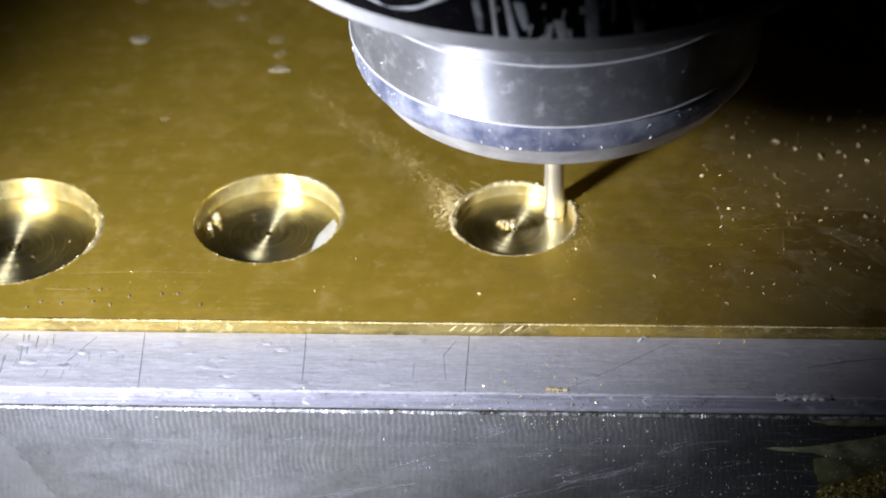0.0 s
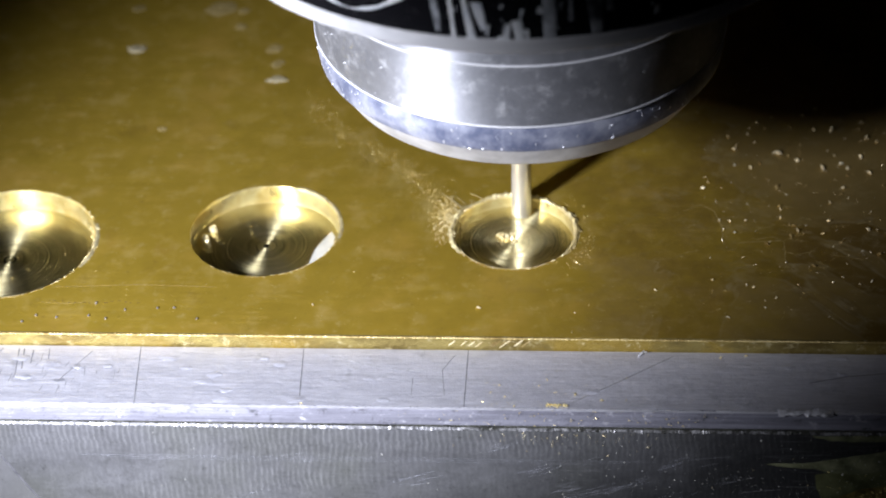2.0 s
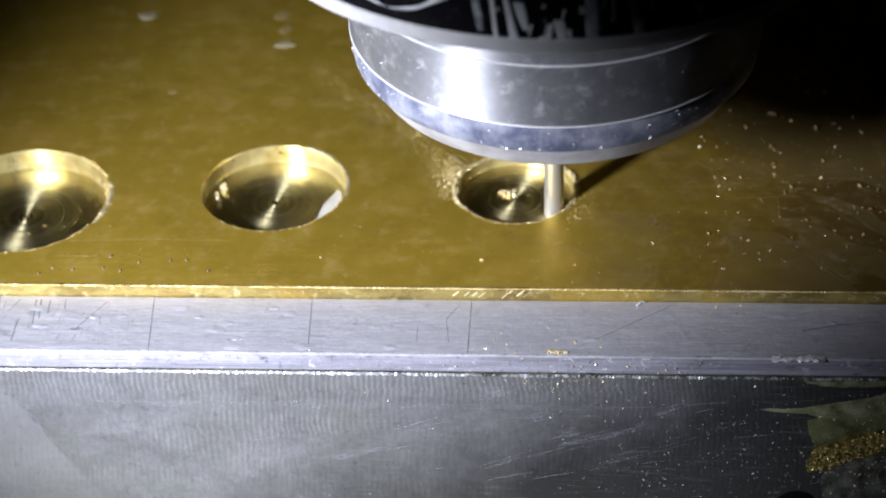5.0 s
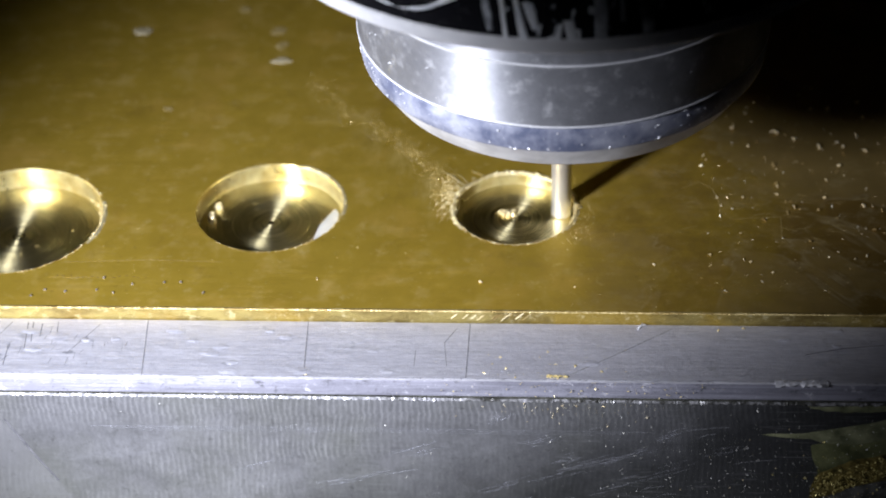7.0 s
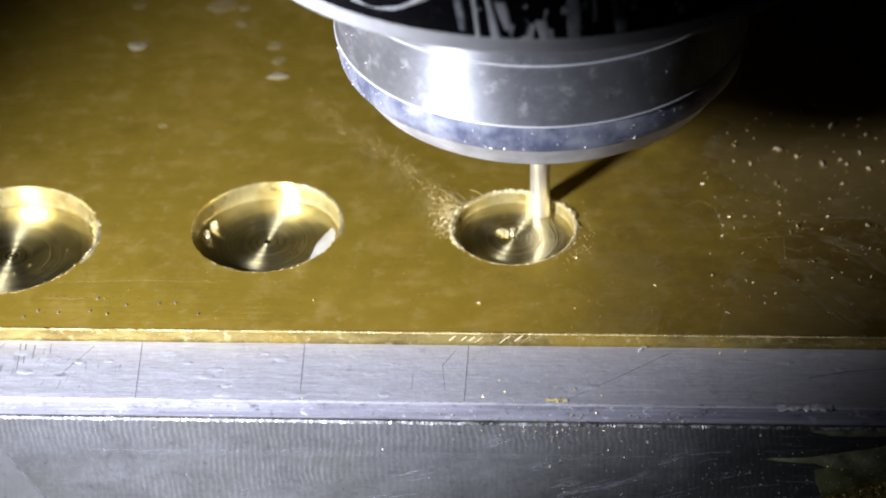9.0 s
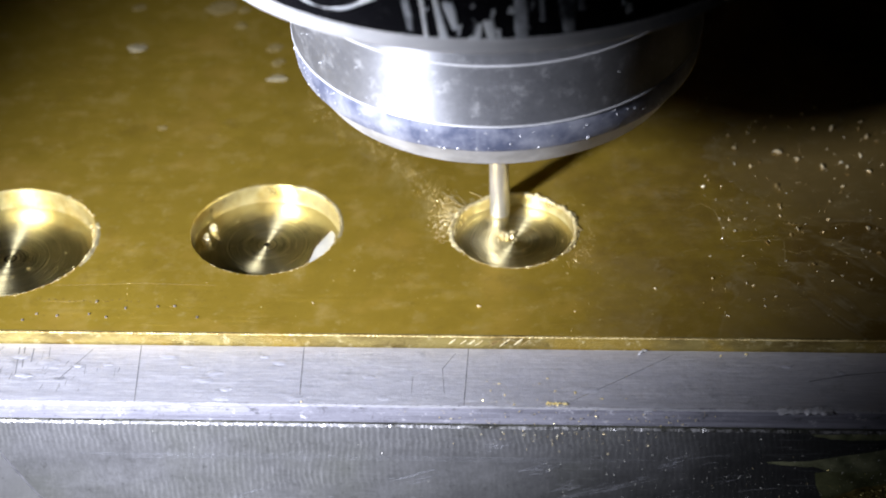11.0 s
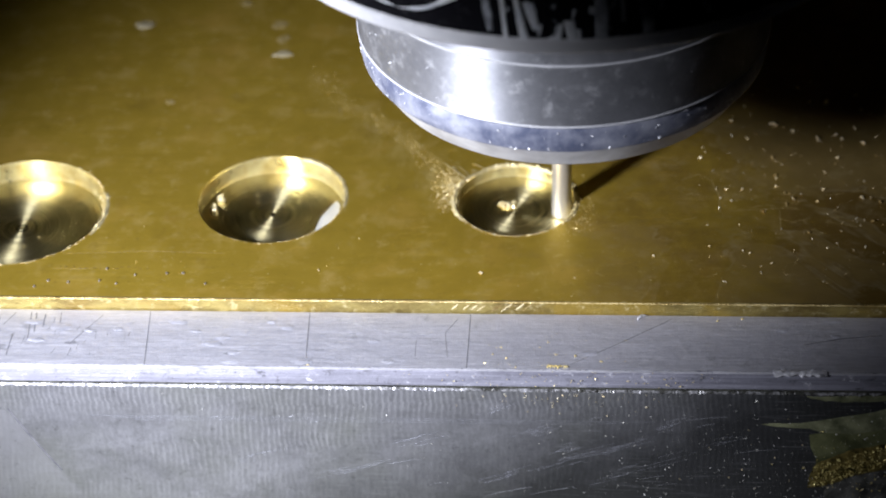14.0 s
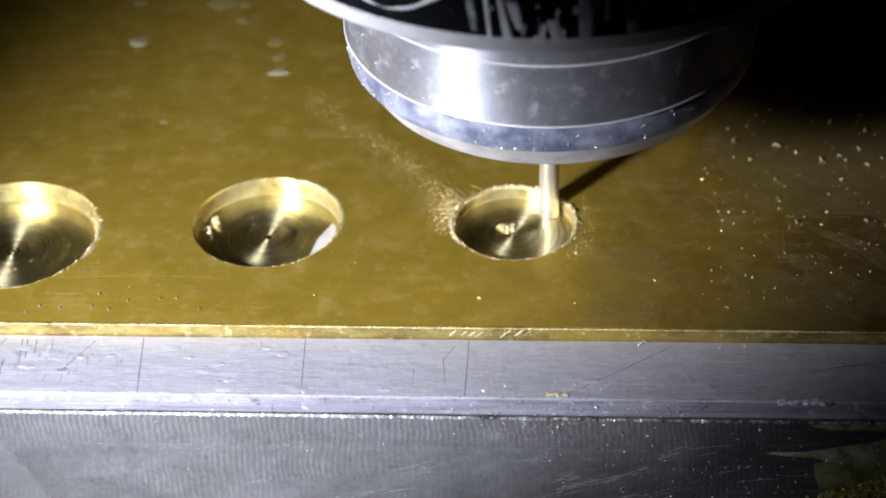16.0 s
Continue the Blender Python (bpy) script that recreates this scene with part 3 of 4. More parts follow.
# ---- the spindle ----
SPY = 65.43
spindle = thing("milling_spindle", "black and steel milling spindle with a thin cutter", "spindle")
part("nose", lathe([(1.9, 24.2), (1.9, 23.5), (20.0, 23.5), (29.0, 35.9), (31.1, 35.95), (31.38, 36.5), (31.4, 45.9), (31.4, 64)], 192), NOSE, spindle,
     "ground steel nose ring", True)
clamp_ring = part("clamp_ring", lathe([(24.0, 30.5), (29.2, 31.6), (30.75, 31.75), (31.0, 32.1), (31.2, 33.6), (31.25, 35.0), (31.1, 35.85), (30.6, 35.9)], 192), TAPER, spindle, "rounded bluish steel clamp ring flecked with chips", True)
part("edge_ring", lathe([(31.0, 36.1), (31.36, 36.15), (31.5, 36.3), (31.46, 36.45), (31.2, 36.5)], 192), WORN, spindle, "bright turned edge", True)
part("seam_ring", lathe([(31.3, 46.2), (31.55, 46.3), (31.6, 46.5), (31.3, 46.6)], 192), WORN, spindle, "thin bright seam", True)
part("lower_bevel", lathe([(19.9, 23.45), (24.0, 25.0), (27.4, 27.25), (27.95, 27.7), (28.3, 28.25), (29.6, 30.2), (30.6, 31.8), (29.0, 31.9)], 192), PALE_STEEL, clamp_ring, "pale bevel round the underside", True)
housing = part("housing", lathe([(31.0, 58.6), (45.0, 58.2), (45.9, 58.9), (46.0, 60.0), (46.0, 120.0), (20, 121)], 192), BLACK, spindle, "glossy black housing", True)
part("housing_rim", lathe([(44.2, 57.5), (45.6, 57.3), (46.25, 57.8), (46.35, 58.6), (46.3, 59.5), (45.9, 59.8), (44.5, 58.4)], 192), WORN, housing, "worn bright lower rim", True)


def housing_streak(a0, z0, a1, z1, w, r=46.05):
    """A pale streak that runs down the housing."""
    bm = bmesh.new()
    rows = []
    for i in range(7):
        k = i / 6
        a, z = a0 + (a1 - a0) * k, z0 + (z1 - z0) * k
        ww = 1.4 * w * (0.75 + 0.25 * math.sin(k * 3.1 + a0))
        rows.append([bm.verts.new((rr * MM * math.sin(radians(a + s * ww)), -rr * MM * math.cos(radians(a + s * ww)), z * MM)) for s, rr in ((-1, r - 0.1), (-0.6, r + 0.06), (0.6, r + 0.06), (1, r - 0.1))])
    for p, q in zip(rows, rows[1:]):
        for j in range(3):
            bm.faces.new((p[j], q[j], q[j + 1], p[j + 1]))
    bmesh.ops.recalc_face_normals(bm, faces=bm.faces)
    return bm


for a0, z0, a1, z1, w in ((-10.0, 69, -8.8, 58.9, 0.55), (-8.2, 69, -5.8, 58.9, 0.6), (-5.4, 65, -4.1, 61.0, 0.7), (-1.3, 60.2, -2.7, 58.6, 0.6), (1.0, 62.5, 1.9, 58.6, 0.7),
                          (-0.2, 62.0, -0.9, 58.6, 0.45), (2.6, 61.2, 3.0, 58.5, 0.4), (4.6, 64.4, 4.8, 63.4, 0.5), (24.0, 62.6, 24.0, 61.3, 0.5)):
    part("housing_streak", housing_streak(a0, z0, a1, z1, w), STREAK_PALE, housing, "pale streak on the black housing")
for a0, z0, a1, z1, w in ((6.0, 68, 6.4, 59.2, 0.9), (13.0, 69, 14.0, 60.0, 1.1), (15.4, 69, 16.0, 63.0, 0.8), (-12.4, 66, -11.4, 60.5, 0.5), (9.4, 67, 9.7, 62.0, 0.5)):
    part("housing_streak", housing_streak(a0, z0, a1, z1, w), STREAK_DIM, housing, "thin grey streak on the black housing")
k_ = random.Random(404)
for k in range(11):
    a, z = k_.uniform(-12, 30), k_.uniform(61.5, 68)
    part("housing_streak", housing_streak(a, z, a + k_.uniform(-0.5, 0.5), z - k_.uniform(0.5, 1.6), k_.uniform(0.12, 0.3)), STREAK_PALE if k % 2 else STREAK_DIM, housing, "pale streak on the black housing")
for k in range(9):
    a = -34 + 19 * k / 8
    b = -34 + 19 * (k + 1) / 8
    za, zb = [61.4 + 0.033 * (t + 27.5) ** 2 for t in (a, b)]
    part("housing_streak", housing_streak(a, za, b, zb, 0.9), STREAK_PALE, housing, "pale streak on the black housing")

r_ = random.Random(41)
pl, sz = [], []
for k in range(520):
    a, z = radians(-90 + 150 * r_.random() ** 1.4), (31.7 + abs(r_.gauss(0, 0.9)) if k % 4 == 0 else r_.uniform(31.9, 36)) if k % 7 else r_.uniform(36.5, 46)
    r = 31.45 if z > 36 else float(np.interp(z, (27.7, 28.25, 30.2, 31.8, 32.1, 33.6, 36), (27.95, 28.3, 29.6, 30.65, 31.0, 31.2, 31.3)))
    pl.append((r * math.sin(a), -r * math.cos(a), z))
    sz.append(0.05 + 0.42 * r_.random() ** 7)
tagged(part("dust", flakes(pl, sz, 42, (-0.3, -0.8, 0.3)), ALU_CHIP, clamp_ring, "bright chips sticking to the steel"), kind="stuff")

cutter = part("end_mill", lathe([(0, -1.95), (1.45, -1.95), (1.5875, -1.8), (1.5875, 26.0), (0, 26.0)], 48), TOOL, spindle, "thin carbide end mill", True)


# ---- chips and marks ----
def scatter(n, x0, x1, y0, y1, seed, z=0.0, small=0.12, big=0.5, lean=3.0):
    r_ = random.Random(seed)
    pl, sz = [], []
    while len(pl) < n:
        x, y = r_.uniform(x0, x1), r_.uniform(y0, y1)
        if any((x - hx) ** 2 + (y - hy) ** 2 < (hr + 0.3) ** 2 for hx, hy, hr, hd in HOLES) and z == 0.0:
            continue
        pl.append((x, y, z))
        sz.append(small + (big - small) * r_.random() ** lean)
    return pl, sz


def stuff(name, bm, material, label, category):
    ob = tagged(part(name, bm, material), label, category, kind="stuff")
    ON_TABLE.append(ob)
    return ob


# loose dust and chips on the plate
k_ = random.Random(66)
pl = [(k_.uniform(46, 72), k_.uniform(56, 112), 0.0) for k in range(110)]
stuff("brass_chips", flakes(pl, [0.15 + 0.6 * k_.random() ** 2 for k in pl], 67), CHIP_BROWN, "oily brown brass chips strewn over the plate", "chips")
stuff("brass_chips", flakes(*scatter(620, 36, 84, 44, 118, 21, small=0.05, big=0.55, lean=4.0), 21), CHIP_PALE, "fine bright chips strewn over the brass plate", "chips")
stuff("brass_dust", flakes(*scatter(150, -60, 60, 40, 60, 22, small=0.08, big=0.30, lean=4.0), 22), CHIP, "fine brass dust on the plate", "chips")


def along(points, n, spread, seed, small, big):
    r_ = random.Random(seed)
    pl, sz = [], []
    while len(pl) < n:
        k = r_.random() ** 0.7 * (len(points) - 1.001)
        i = int(k)
        (x0, y0), (x1, y1) = points[i], points[i + 1]
        g = k - i
        x, y = x0 + (x1 - x0) * g + r_.gauss(0, spread), y0 + (y1 - y0) * g + r_.gauss(0, spread)
        if all((x - hx) ** 2 + (y - hy) ** 2 > (hr + 0.1) ** 2 for hx, hy, hr, hd in HOLES):
            pl.append((x, y, 0.0))
            sz.append(small + (big - small) * r_.random() ** 3)
    return pl, sz


stuff("brass_swarf", flakes(*along([(-31.4, 105.6), (-25.3, 94.7), (-14.6, 85.2), (-8.4, 77.0), (-5.2, 71.5), (-5.4, 66.6)], 1300, 1.3, 31, 0.04, 0.26), 31), CHIP,
      "thin trail of brass swarf beside the pocket", "chips")
stuff("brass_swarf", flakes(*along([(-5.0, 74.0), (-4.6, 71.0), (-5.2, 67.0), (-4.8, 63.0)], 420, 0.8, 35, 0.06, 0.42), 35), BURR, "torn bright swarf heaped on the pocket's rim", "chips")
stuff("brass_swarf", flakes(*along([(14.5, 75.0), (17.5, 69.0), (18.0, 62.0), (15.0, 56.5)], 260, 1.3, 33, 0.04, 0.26), 33), CHIP,
      "thin scatter of brass swarf round the pocket", "chips")


def chip_at(x, y, z, s, seed, material=None, up=(0, 0, 1), label="curled bright brass chip on the plate", group="chips on the plate"):
    bm = flakes([(0, 0, 0)] * 2, [s, s * 0.7], seed, up)
    ob = part("brass_chip", bm, material or CHIP_PALE)
    holder = tagged(ob, label, "metal chip", group)
    for v in ob.data.vertices:
        v.co += Vector((x, y, z)) * MM
    ON_TABLE.append(holder)
    return holder


for i, (x, y, w) in enumerate(((42.9, 89.0, 1.1), (50.2, 87.9, 1.3), (59.9, 94.9, 1.3), (56.9, 95.1, 0.9), (65.5, 92.6, 1.2), (57.2, 83.6, 1.1), (51.6, 66.2, 0.9), (60.0, 78.0, 0.8),
                               (56.7, 68.9, 0.8), (53.2, 85.8, 1.1), (63.9, 87.1, 1.0), (64.8, 82.4, 1.0), (65.2, 97.2, 1.0), (49.9, 98.8, 0.9), (47.3, 97.2, 0.8), (57.7, 101.5, 0.9),
                               (61.3, 83.7, 0.9), (49.1, 69.8, 0.7), (43.5, 68.9, 0.6), (62.8, 66.7, 0.9), (1.3, 46.0, 0.7), (28.4, 50.8, 0.5), (-24.4, 46.4, 0.5), (16.0, 45.0, 0.4))):
    chip_at(x, y, 0, w * 0.82, 100 + i)


def flat_flake(x, y, w, d, turn, material, name, label, category, seed, h=0.25, z=0.0):
    """A low lump with an uneven outline."""
    r_ = random.Random(seed)
    bm = bmesh.new()
    n = 14
    low, top = [], []
    for k in range(n):
        a = 2 * math.pi * k / n
        r = r_.uniform(0.75, 1.1)
        v = Euler((0, 0, radians(turn))).to_matrix() @ Vector((w / 2 * r * math.cos(a), d / 2 * r * math.sin(a), 0))
        low.append(bm.verts.new((v + Vector((x, y, z))) * MM))
        top.append(bm.verts.new((v * 0.72 + Vector((x, y, z + h * r_.uniform(0.6, 1.1)))) * MM))
    for k in range(n):
        m = (k + 1) % n
        bm.faces.new((low[k], low[m], top[m], top[k]))
    bm.faces.new(top)
    ob = tagged(part(name, bm, material), label, category)
    ON_TABLE.append(ob)
    return ob


for i, (x, y, w, d) in enumerate(((-65.3, 121.0, 4.2, 3.0), (-37.6, 110.6, 4.2, 2.4))):
    flat_flake(x, y, w, d, 8 * i, WHITE_FLAKE, "pale_flake", "pale grey flake lying on the brass plate", "flake", 50 + i)
for i, (x, y, w, d) in enumerate(((-67.5, 135.6, 3.6, 2.6), (-51.5, 135.6, 6.5, 6.0), (-47.1, 134.7, 2.6, 2.6), (-46.9, 129.0, 2.6, 2.6), (-39.4, 121.1, 3.2, 3.6), (-38.2, 116.0, 2.4, 3.4), (-56.1, 94.5, 2.0, 1.6))):
    flat_flake(x, y, w, d, 30 * i, SCRATCH, "brass_flake", "dull golden flake lying on the brass plate", "flake", 60 + i, 0.12)
for i, (x, y) in enumerate(((-68.9, 41.6), (-67.0, 43.1), (-63.7, 42.7), (-58.8, 43.2), (-58.2, 46.2), (-56.0, 42.5), (-53.4, 44.7), (-48.4, 45.2), (-45.8, 45.3), (-41.9, 42.7))):
    flat_flake(x, y, 0.5, 0.4, 20 * i, OIL, "oil_drop", "tiny glossy oil drop on the brass plate", "drop", 70 + i, 0.28)
for pts in ([(33.6, 71.4), (36.6, 73.2), (38.6, 71.5), (39.6, 67.3), (39.6, 62.5)], [(41.4, 62.9), (45.0, 63.4), (49.2, 63.6)], [(49.2, 63.4), (49.1, 60.5), (48.9, 58.0)], [(56.2, 60.1), (58.5, 59.6), (61.2, 58.8)],
            [(-66, 50.2), (-52, 51.0), (-40, 50.6)], [(-67, 46.4), (-63, 46.2), (-60, 46.5)]):
    part("scratch", strip([(x, y, 0) for x, y in pts], 0.12, lift=0.003, thick=0.003), SCRATCH, sheet, "pale shallow scratch")

for i in range(64):
    if i < 34:
        x, y, a, ln = rnd.gauss(47, 7), rnd.gauss(64, 6), rnd.uniform(-0.4, 0.5), rnd.uniform(0.6, 3.0)
    else:
        k = rnd.random()
        x, y, a, ln = -31 + 24 * k + rnd.gauss(0, 1.2), 105 - 32 * k + rnd.gauss(0, 1.2), rnd.gauss(-0.85, 0.2), rnd.uniform(1.0, 4.0)
    part("scratch", strip([(x + ln * k * math.cos(a), y + ln * k * math.sin(a), 0) for k in (0, 0.5, 1)], rnd.uniform(0.05, 0.16), lift=0.003, thick=0.003), SCRATCH, sheet, "pale shallow scratch")
# strands of swarf dragged away from the pocket's rim
k_ = random.Random(909)
for i in range(34):
    a = radians(k_.gauss(158, 17))
    x, y = 6.2 + (10.0 + 0.4 * k_.random()) * math.cos(a), 65.45 + (10.0 + 0.4 * k_.random()) * math.sin(a)
    b, ln = a + k_.gauss(-0.25, 0.25), 0.8 + 5.5 * k_.random() ** 2
    pts = [(x + ln * g * math.cos(b + 0.12 * g), y + ln * g * math.sin(b + 0.12 * g), 0.01 + 0.05 * math.sin(3.1 * g)) for g in (0, 0.25, 0.5, 0.75, 1)]
    part("swarf_strand", strip(pts, k_.uniform(0.03, 0.10), lift=0.015, thick=0.03), TORN, sheet, "pale strand of swarf dragged from the rim")
for i in range(14):
    x, y = -66 + 1.1 * i + rnd.uniform(-0.2, 0.2), 46.6 + rnd.uniform(-0.25, 0.25)
    part("ink_bar", strip([(x, y, 0), (x + rnd.uniform(0.3, 0.8), y + rnd.uniform(-0.1, 0.1), 0)], 0.22, lift=0.003, thick=0.003), INK, sheet, "faint dark mark")

pl = []
for k in range(90):
    a, d = radians(rnd.gauss(-8, 26)), rnd.random()
    r = 14.4 - 0.2 - 0.5 * d
    pl.append((-76.0 + r * math.cos(a), 61.6 + r * math.sin(a), -0.2 - 2.8 * d))
stuff("brass_swarf", flakes(pl, [rnd.uniform(0.15, 0.6) for k in pl], 36, (-0.9, 0, 0.4)), BURR, "pale torn swarf clinging to a pocket wall", "chips")

# lumps inside the pockets
r2 = random.Random(811)
nub = flakes([(5.0 + 1.3 * r2.uniform(-1, 1), 66.6 + 0.6 * r2.uniform(-1, 1), -2.0 + 0.1 * r2.random()) for k in range(26)], [r2.uniform(0.5, 1.1) for k in range(26)], 81)
ON_TABLE.append(tagged(part("brass_nub", nub, BURR), "torn bright nub standing on the pocket floor", "brass nub"))
flat_flake(-44.3, 66.0, 1.6, 2.6, 20, BURR, "brass_lump", "pale lump of swarf in the pocket", "swarf", 82, 1.2, -3.3)
flat_flake(-43.6, 69.5, 1.5, 1.8, 60, BURR, "brass_lump", "pale lump of swarf in the pocket", "swarf", 83, 0.9, -3.3)
# a flat pale patch, modelled in place of a reflection in the floor
sliver = bmesh.new()
edge = [(-26.8, 60.5), (-26.1, 64.5), (-24.9, 67.2), (-23.9, 69.2), (-23.2, 67.8), (-23.3, 65.6), (-24.3, 62.6), (-25.7, 60.8)]
low = [sliver.verts.new((x * MM, y * MM, -3.28 * MM)) for x, y in edge]
top = [sliver.verts.new((x * MM, y * MM, (-3.05 + 0.03 * (i % 3)) * MM)) for i, (x, y) in enumerate(edge)]
sliver.faces.new(top)
for i in range(len(edge)):
    sliver.faces.new((low[i], low[(i + 1) % len(edge)], top[(i + 1) % len(edge)], top[i]))
bmesh.ops.recalc_face_normals(sliver, faces=sliver.faces)
ON_TABLE.append(tagged(part("pale_reflection", sliver, REFLECTION), "pale grey patch standing in for a reflection in the pocket floor", "sliver"))
r_ = random.Random(5)
for (hx, hy, hr, hd), n in zip(HOLES, (14, 22, 10)):
    pl = []
    for k in range(n):
        a, q = r_.uniform(0, 6.28), (hr - 1.2) * math.sqrt(r_.random())
        pl.append((hx + q * math.cos(a), hy + q * math.sin(a), -hd))
    stuff("brass_dust", flakes(pl, [r_.uniform(0.08, 0.28) for k in pl], n), CHIP, "fine brass dust on a pocket floor", "chips")

part("burr_line", prism([(PY0 - 0.10, -0.12), (PY0 - 0.02, 0.005), (PY0 + 0.16, 0.03), (PY0 + 0.3, -0.03)], PX0, PX1, 1500, 0.022, 8), BURR_LINE, sawn, "bright frayed burr along the front edge")
# diagonal saw marks on the plate's front edge
for k in range(17):
    x = -7.0 + 16.0 * r_.random()
    h0, h1 = r_.uniform(-1.95, -1.2), r_.uniform(-0.7, -0.2)
    w = 1.05 * (h1 - h0)
    part("saw_mark", strip([(x, PY0 - 0.1, h0), (x + w / 2, PY0 - 0.1, (h0 + h1) / 2), (x + w, PY0 - 0.09, h1)], r_.uniform(0.06, 0.26), (0, -1, 0), 0.01, 0.02), BURR_LINE if k % 3 else BURR, sawn, "bright diagonal saw mark")

# scuffs, dents and scratches on the jaw
for pts, w, mt in (([(-72.5, 34.8), (-71.2, 37.7)], 0.2, SCUFF), ([(-68.7, 37.7), (-68.0, 31.5)], 0.28, SCUFF), ([(-67.9, 37.7), (-67.3, 33.0)], 0.3, SCUFF), ([(-66.4, 37.4), (-66.2, 34.3)], 0.25, SCUFF),
                   ([(-57.3, 37.3), (-61.2, 30.4)], 0.18, SCUFF), ([(-70.6, 32.7), (-70.4, 27.5)], 0.22, SCUFF), ([(-64.0, 37.8), (-63.7, 35.3)], 0.18, SCUFF),
                   ([(15.4, 26.8), (23.0, 32.0), (30.8, 37.6)], 0.14, SCUFF), ([(-1.9, 37.3), (-3.7, 33.8), (-3.1, 28.3)], 0.13, SCUFF), ([(50.4, 31.9), (56, 33.4), (62.4, 34.3)], 0.25, SCUFF),
                   ([(-8.0, 28.2), (-8.0, 32.0)], 0.13, SCUFF), ([(-22.5, 37.3), (-16.0, 35.2), (-10.9, 33.8), (-5.8, 33.3)], 0.16, ALU_MARK), ([(-20.0, 34.5), (-16.5, 33.4)], 0.14, ALU_MARK),
                   ([(5.0, 27.6), (7.5, 26.3)], 0.25, ALU_MARK), ([(24.0, 26.6), (29.0, 26.0)], 0.3, ALU_MARK)):
    part("scratch", strip([(x, y, JZ) for x, y in pts], w, lift=0.004, thick=0.006), mt, jaw, "bright scratch" if mt == ALU_MARK else "dark scratch")
for i, (x, y) in enumerate(((-67.8, 35.5), (-66.5, 31.2), (-63.4, 34.3), (-58.8, 33.5), (-54.3, 33.9), (-42.3, 33.7), (-37.8, 32.3), (-39.1, 30.7), (-35.7, 28.7), (-30.7, 36.1), (-28.2, 34.9),
                            (-24.9, 26.9), (-35.7, 26.6), (-45.4, 35.9), (-14.5, 31.7), (47.4, 35.4), (55.3, 34.0), (55.3, 37.6), (18.2, 29.4), (-12.0, 27.0))):
    k = random.Random(300 + i)
    n, w = 12, k.uniform(0.9, 2.2)
    bm = bmesh.new()
    out = [bm.verts.new(((x + w * k.uniform(0.7, 1.1) * math.cos(6.283 * t / n)) * MM, (y + 0.5 * w * k.uniform(0.6, 1.1) * math.sin(6.283 * t / n)) * MM, (JZ + 0.003) * MM)) for t in range(n)]
    mid = [bm.verts.new((x * MM + (v.co.x - x * MM) * 0.6, y * MM + (v.co.y - y * MM) * 0.6, (JZ + k.uniform(0.03, 0.13)) * MM)) for v in out]
    for t in range(n):
        bm.faces.new((out[t], out[(t + 1) % n], mid[(t + 1) % n], mid[t]))
    bm.faces.new(mid)
    part("dent", bm, JAW_TOP, jaw, "raised scuffed dent", True)
for i in range(40):
    x, y = r_.uniform(-82, -52), r_.uniform(27, 37.5)
    ln, a = r_.uniform(0.4, 2.2), r_.gauss(1.45, 0.2)
    part("scratch", strip([(x + ln * k * math.cos(a), min(38.3, y + ln * k * math.sin(a)), JZ) for k in (0, 0.5, 1)], r_.uniform(0.04, 0.11), lift=0.004, thick=0.005), SCUFF, jaw, "dark scratch")
for i, (x, y, w) in enumerate(((-68.5, 34.8, 2.6), (-66.5, 31.2, 2.8), (-63.4, 34.3, 3.2), (-58.8, 33.5, 3.0), (-61.0, 30.6, 2.4), (-72.0, 29.5, 3.4), (-75.5, 33.0, 3.0), (-36.5, 28.4, 1.8), (-54.3, 33.9, 1.6))):
    k = random.Random(500 + i)
    n, bm = 22, bmesh.new()
    out = [bm.verts.new(((x + w / 2 * k.uniform(0.45, 1.15) * math.cos(6.283 * t / n)) * MM, (y + w / 5 * k.uniform(0.35, 1.2) * math.sin(6.283 * t / n)) * MM, (JZ + 0.006) * MM)) for t in range(n)]
    mid = bm.verts.new((x * MM, y * MM, (JZ + 0.008) * MM))
    for t in range(n):
        bm.faces.new((out[t], out[(t + 1) % n], mid))
    part("smudge", bm, SMUDGE, jaw, "grey rubbed smudge")
nick = part("nick", flakes([(26.0, 38.0, JZ), (26.5, 38.2, JZ)], [1.0, 0.7], 9), ALU_CHIP, jaw, "bright nick at the back edge")
gouge = part("gouge", prism([(24.95, -2.25), (25.1, -1.98), (25.5, -1.9), (25.95, -2.0), (26.0, -2.07)], 45.4, 53.2, 15, 0.13, 12), GOUGE, jaw, "bright crumpled gouge on the edge", True)
for i, (x, y, w) in enumerate(((16.1, 28.7, 0.7), (4.9, 30.5, 0.5), (5.8, 28.0, 0.5), (7.2, 26.0, 0.5), (12.0, 31.8, 0.5), (13.2, 29.0, 0.6), (3.7, 29.0, 0.35), (2.6, 26.9, 0.5), (37.8, 37.3, 0.5), (41.6, 37.8, 0.6), (10.8, 30.6, 0.5),
                               (20.0, 27.5, 0.5), (-24.0, 26.0, 0.6))):
    chip_at(x, y, JZ, w * 0.78, 200 + i, CHIP, label="small curled brass chip on the jaw", group="chips on the jaw")
curl = part("brass_curl", flakes([(12.0 + k * 0.28, 26.2 + 0.08 * math.sin(k), JZ) for k in range(11)], [0.6] * 11, 15), CHIP)
ON_TABLE.append(tagged(curl, "tightly curled golden brass chip on the jaw", "metal chip", "chips on the jaw"))
pl = [(x, y, JZ) for x, y in ((r_.gauss(12, 8), r_.uniform(25.8, 34)) for k in range(60))]
stuff("brass_dust", flakes(pl, [r_.uniform(0.06, 0.2) for k in pl], 16), CHIP, "fine brass dust on the jaw", "chips")
